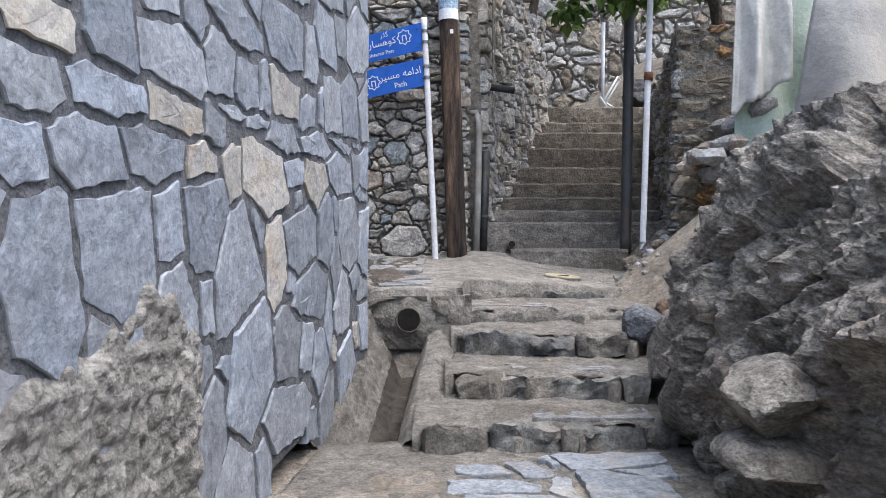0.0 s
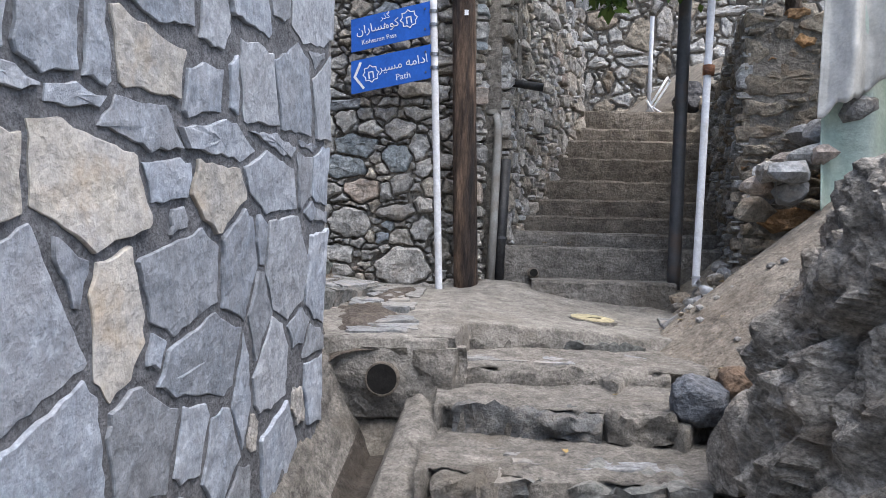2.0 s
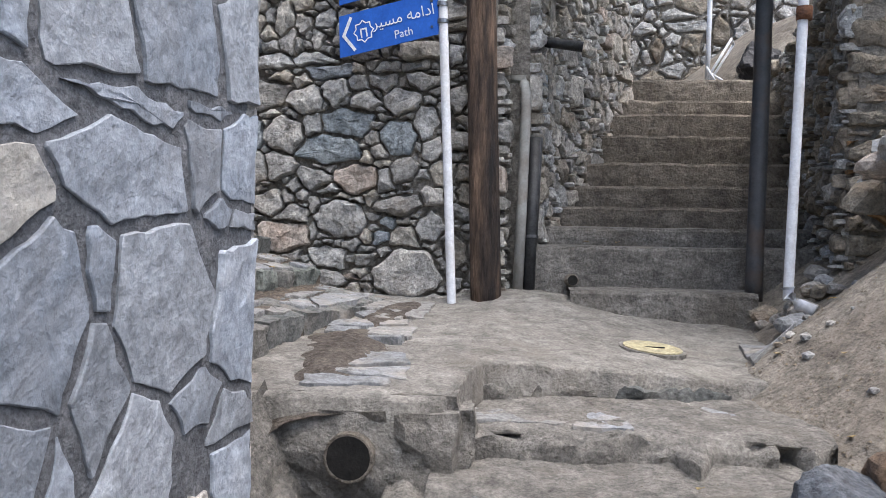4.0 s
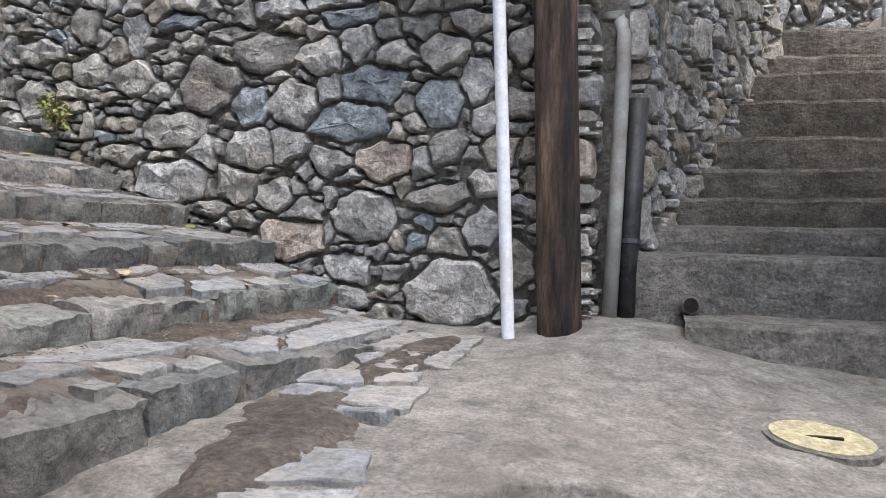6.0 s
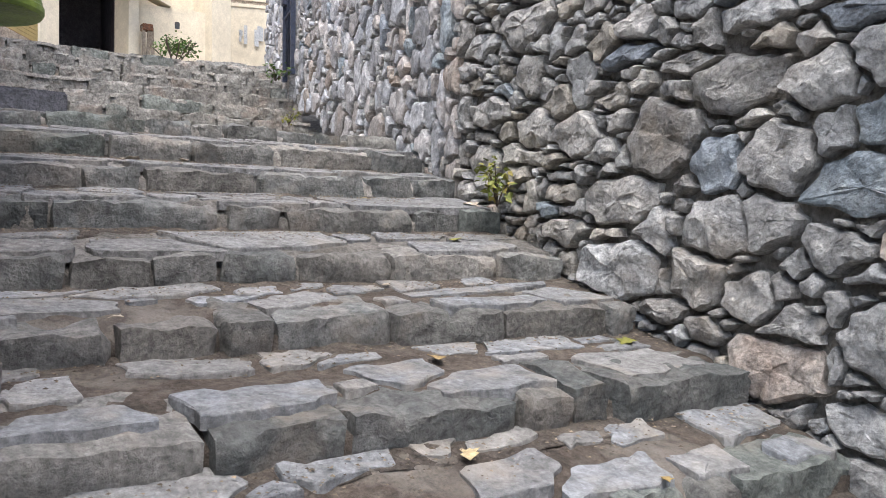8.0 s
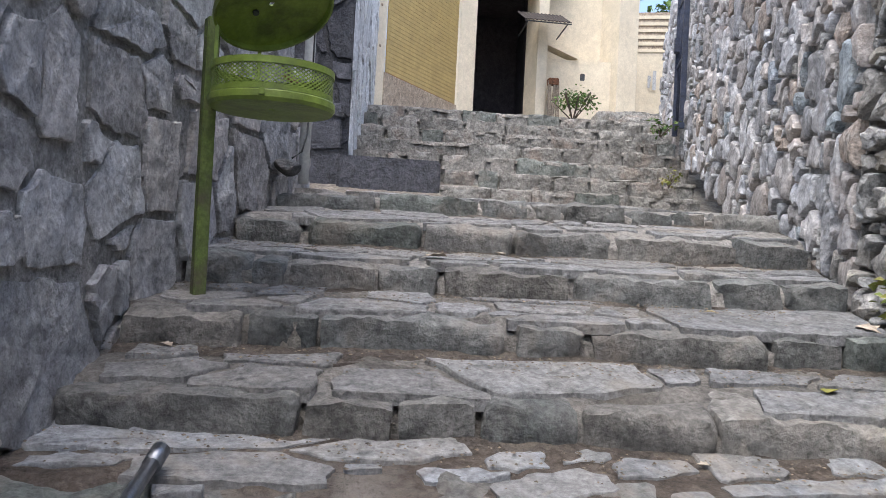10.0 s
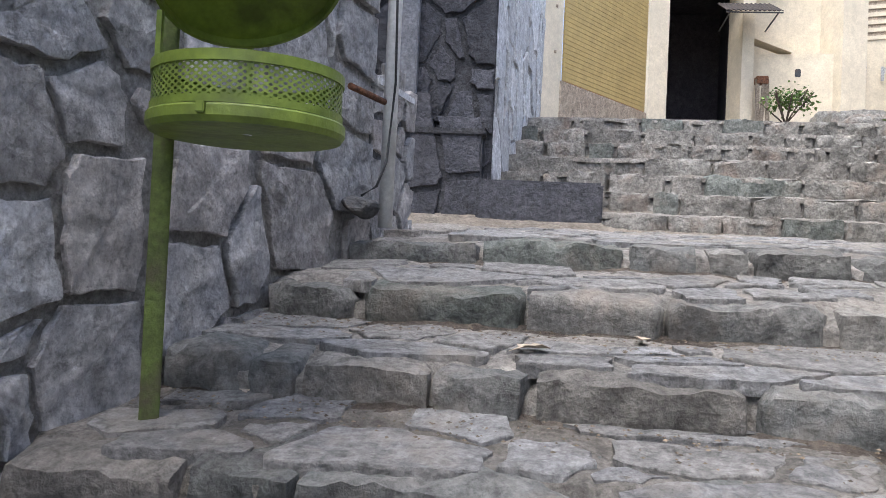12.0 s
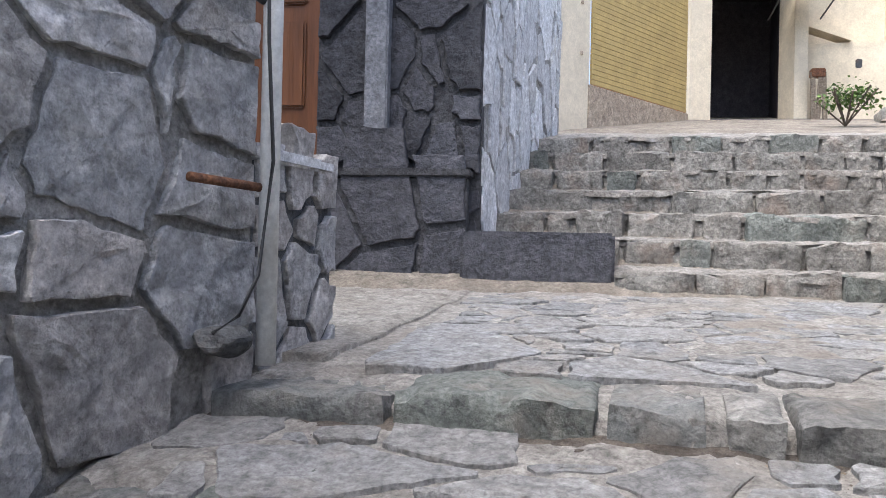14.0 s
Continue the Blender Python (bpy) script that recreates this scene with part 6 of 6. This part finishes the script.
def tree(label, base, top, r0, crown, seed, count, size, spread, mat="leaf"):
    t = thing("tree", label, "tree", "trees on the hillside")
    r = random.Random(seed)
    b, e = Vector(base), Vector(top)
    n = 10
    pts = [b.lerp(e, k / n) + Vector((0.05 * math.sin(k * 0.9 + seed), 0.05 * math.cos(k * 0.7 + seed), 0)) for k in range(n + 1)]
    part("trunk", tube_bm(pts, [r0 * (1 - 0.55 * k / n) for k in range(n + 1)], 10), "bark", t, smooth=True)
    centres = []
    for c in crown:
        c = Vector(c)
        s = pts[r.randint(5, n)]
        mid = s.lerp(c, 0.5) + Vector((0, 0, 0.15))
        part("limb", tube_bm([s, mid, c], [r0 * 0.4, r0 * 0.25, r0 * 0.08], 7), "bark", t, smooth=True)
        for _ in range(6):
            q = c + Vector((r.gauss(0, spread), r.gauss(0, spread), r.gauss(0, spread * 0.5)))
            centres.append(tuple(q))
    leaf_cloud("crown", centres, spread * 0.35, count, size, seed, mat, t, 0.5)
    return t


tree("tree with broad green leaves hanging over the concrete stair", (2.9, 8.3, 2.9), (2.4, 8.0, 5.0), 0.09, [(0.9, 7.3, 4.2), (1.5, 7.3, 3.95), (2.0, 7.2, 4.0), (1.3, 8.2, 4.4), (2.0, 8.8, 4.5), (2.6, 7.6, 4.6)], 4, 2600, 0.13, 0.28)
tree("grey-barked tree growing above the rubble wall", (0.70, 10.6, 3.6), (0.55, 10.7, 6.4), 0.13, [(0.2, 10.4, 6.4), (1.2, 10.0, 6.2), (1.0, 11.2, 6.7), (1.8, 9.4, 6.0), (0.2, 9.4, 6.3)], 6, 2600, 0.12, 0.5)
tree("slender leaning tree above the rubble wall", (1.0, 10.6, 3.6), (1.5, 10.7, 6.0), 0.075, [(2.0, 10.6, 5.8), (1.6, 11.0, 6.5), (2.4, 11.4, 5.6), (1.4, 9.9, 5.7)], 7, 2200, 0.12, 0.45)
tree("green tree beyond the garden wall", (-18.5, 13.2, 6.0), (-18.3, 13.4, 8.3), 0.1, [(-18.0, 13.0, 8.1), (-17.6, 14.0, 8.3), (-18.2, 12.4, 8.4)], 8, 1600, 0.14, 0.5)


# ---- tarpaulin over the bank ----
def tarp(name, label, mat, a, b, c, d, seed, folds=7, deep=0.10, sag=0.12):
    """A hanging cloth between four corners with folds that gather at the upper edge."""
    a, b, c, d = [Vector(p) for p in (a, b, c, d)]
    n, m = 60, 40
    nrm = (b - a).cross(d - a).normalized()
    verts, faces = [], []
    for j in range(m + 1):
        v = j / m
        for i in range(n + 1):
            u = i / n
            p = (a.lerp(b, u)).lerp(d.lerp(c, u), v)
            f = math.sin(u * folds * 6.28 + 2.2 * math.sin(v * 2.5 + seed) + seed) * deep * (0.35 + 0.65 * v)
            f += 0.10 * fbm((u * 3 + seed, v * 2, 1), 3)
            p = p + nrm * f + Vector((0, 0, -sag * math.sin(u * math.pi) * v + 0.04 * noise.noise(Vector((u * 7, v * 3, seed)))))
            verts.append(p)
    for j in range(m):
        for i in range(n):
            q = j * (n + 1) + i
            faces.append((q, q + 1, q + n + 2, q + n + 1))
    ob = raw(name, verts, faces, mat, None, True)
    mod = ob.modifiers.new("thickness", 'SOLIDIFY')
    mod.thickness = 0.006
    return tagged(ob, label, "tarpaulin")


tarp("tarpaulin", "pale grey tarpaulin draped in folds over the rock", "tarp", (2.85, 6.2, 3.7), (4.6, 5.6, 4.4), (4.4, 5.4, 1.9), (2.50, 6.05, 2.1), 1.0, 2.0, 0.16, 0.2)
tarp("tarpaulin", "pale green plastic sheet hanging behind the grey tarpaulin", "tarp_green", (2.40, 6.6, 4.1), (3.6, 6.65, 4.2), (3.5, 6.6, 2.1), (2.30, 6.5, 2.0), 2.0, 3, 0.07)
tarp("tarpaulin", "white cloth hanging from the wall end", "cloth", (2.34, 6.52, 4.1), (2.72, 6.48, 4.1), (2.70, 6.42, 2.82), (2.27, 6.45, 2.56), 3.0, 1.6, 0.06, 0.0)

# ---- cart and bags at the stair head ----
t = thing("hand_cart", "white tubular frame of a folding cart standing at the stair head", "cart")
for p, q in (((2.0, 10.6, 3.29), (2.25, 10.62, 3.72)), ((2.06, 10.8, 3.29), (2.32, 10.82, 3.72)), ((2.0, 10.6, 3.30), (2.28, 10.65, 3.30)), ((2.05, 10.65, 3.42), (2.25, 10.66, 3.30)), ((2.25, 10.62, 3.72), (2.32, 10.82, 3.72)), ((2.12, 10.6, 3.30), (2.02, 10.6, 3.46))):
    part("tube", tube_bm([p, q], 0.012, 8), "white_paint", t, smooth=True)
boulder("rubbish_bag", (2.55, 10.75, 3.48), (0.22, 0.2, 0.22), 81, "bulging black plastic rubbish bag", 4, 0.4, 0.0, "bottle_black", 0.3, tag="bag")
t = thing("thin_post", "thin pale post behind the stair head", "pole")
part("shaft", tube_bm([(2.18, 11.3, 3.25), (2.2, 11.3, 4.6)], 0.025, 10), "white_paint", t, smooth=True)

# ---- fallen leaves and grit ----
def fallen_leaf(x, y, z, s, seed, mat="dry_leaf"):
    r = random.Random(seed)
    t = [(0, 0), (0.3, 0.34), (0.42, 0.2), (0.7, 0.36), (0.72, 0.12), (1, 0), (0.72, -0.12), (0.7, -0.36), (0.42, -0.2), (0.3, -0.34)]
    e = Euler((r.uniform(-0.2, 0.2), r.uniform(-0.2, 0.2), r.uniform(0, 6.28))).to_matrix()
    verts = [Vector((x, y, z)) + e @ Vector(((u - 0.5) * s, v * s, 0.012 + 0.05 * s * math.sin(3 * u) + abs(v) * s * 0.25)) for u, v in t]
    verts += [v - Vector((0, 0, 0.0015)) for v in verts]
    n = len(t)
    faces = [tuple(range(n)), tuple(range(2 * n - 1, n - 1, -1))] + [(i, i + n, (i + 1) % n + n, (i + 1) % n) for i in range(n)]
    return tagged(raw("fallen_leaf", verts, faces, mat), {"dry_leaf": "dry yellow-brown fallen leaf lying on the stair", "leaf_yellow": "fallen yellow-green leaf lying on the stair"}.get(mat, "pale curled dry leaf lying on the stair"), "leaf", "fallen leaves")


LEAVES = [(-1.75, 7.02, 0.11, "dry_leaf"), (-1.67, 7.78, 0.13, "leaf_yellow"), (-2.87, 8.06, 0.14, "litter_leaf"), (-2.54, 7.71, 0.11, "leaf_yellow"), (-1.35, 6.83, 0.10, "dry_leaf"), (-3.52, 6.65, 0.16, "litter_leaf"), (-3.69, 6.95, 0.09, "litter_leaf"), (-2.93, 5.75, 0.07, "litter_leaf"),
          (-3.41, 5.95, 0.07, "litter_leaf"), (-1.32, 6.05, 0.08, "litter_leaf"), (-1.22, 6.3, 0.07, "litter_leaf"), (-1.05, 7.2, 0.06, "dry_leaf"), (-2.1, 6.2, 0.06, "litter_leaf"), (-3.1, 7.6, 0.06, "dry_leaf"), (-2.3, 7.2, 0.05, "litter_leaf")]
for i, (x, y, size, m) in enumerate(LEAVES):
    fallen_leaf(x, y, stair_z(x, y) - 0.014, size * 0.7, i, m)
for i, (x, y, z, size) in enumerate([(0.75, 8.05, 1.78, 0.07), (0.95, 8.08, 1.78, 0.06), (0.62, 4.85, 0.84, 0.06), (0.9, 5.3, 1.01, 0.05)]):
    fallen_leaf(x, y, z - 0.004, size * 0.7, 40 + i)
for i, (x, y, size) in enumerate([(1.45, 6.4, 0.06), (1.62, 6.1, 0.05), (1.5, 5.7, 0.05), (1.75, 6.6, 0.06)]):
    fallen_leaf(x, y, ground_z(x, y), size * 0.7, 50 + i)


def grit():
    """Crumbs of earth, gravel and leaf litter along the steps' inner edges and over the bank."""
    r = random.Random(77)
    verts, faces = [], []

    def crumb(x, y, z, s):
        b = len(verts)
        for dx, dy, dz in ((1, 0, 0), (-0.5, 0.8, 0), (-0.5, -0.8, 0), (0, 0, 0.45)):
            verts.append((x + dx * s * r.uniform(0.5, 1.2), y + dy * s * r.uniform(0.5, 1.2), z + dz * s))
        faces.extend([(b, b + 1, b + 3), (b + 1, b + 2, b + 3), (b + 2, b, b + 3)])
    for xr, xl, z in UPPER[1:]:
        for _ in range(420):
            u = r.random()
            y = side_y(xl) + (wall_y(xr) - side_y(xl)) * u
            far_ = abs(r.gauss(0, 0.10))
            x = xl + (xr - xl) * u + 0.02 + far_
            crumb(x, y, z - 0.094 - 0.17 * far_, r.uniform(0.003, 0.010))
    for _ in range(900):
        x, y = 1.25 + abs(r.gauss(0, 0.45)), r.uniform(4.8, 7.2)
        crumb(x, y, ground_z(x, y), r.uniform(0.004, 0.016))
    for _ in range(300):
        x, y = -0.25 + r.gauss(0, 0.25), r.uniform(6.2, 7.6)
        crumb(x, y, land_z(x, y), r.uniform(0.002, 0.006))
    for i, (x0, x1, y0, y1, z) in enumerate(LOWER[:-1]):
        for _ in range(160):
            u = r.random()
            crumb(x0 + (x1 - x0) * u, LOWER[i + 1][2] + (LOWER[i + 1][3] - LOWER[i + 1][2]) * u - 0.02 - abs(r.gauss(0, 0.08)), z + 0.03, r.uniform(0.002, 0.006))
    tagged(raw("grit", verts, faces, "litter"), "crumbs of earth, gravel and dry leaf litter on the steps", "grit", kind="stuff")


grit()
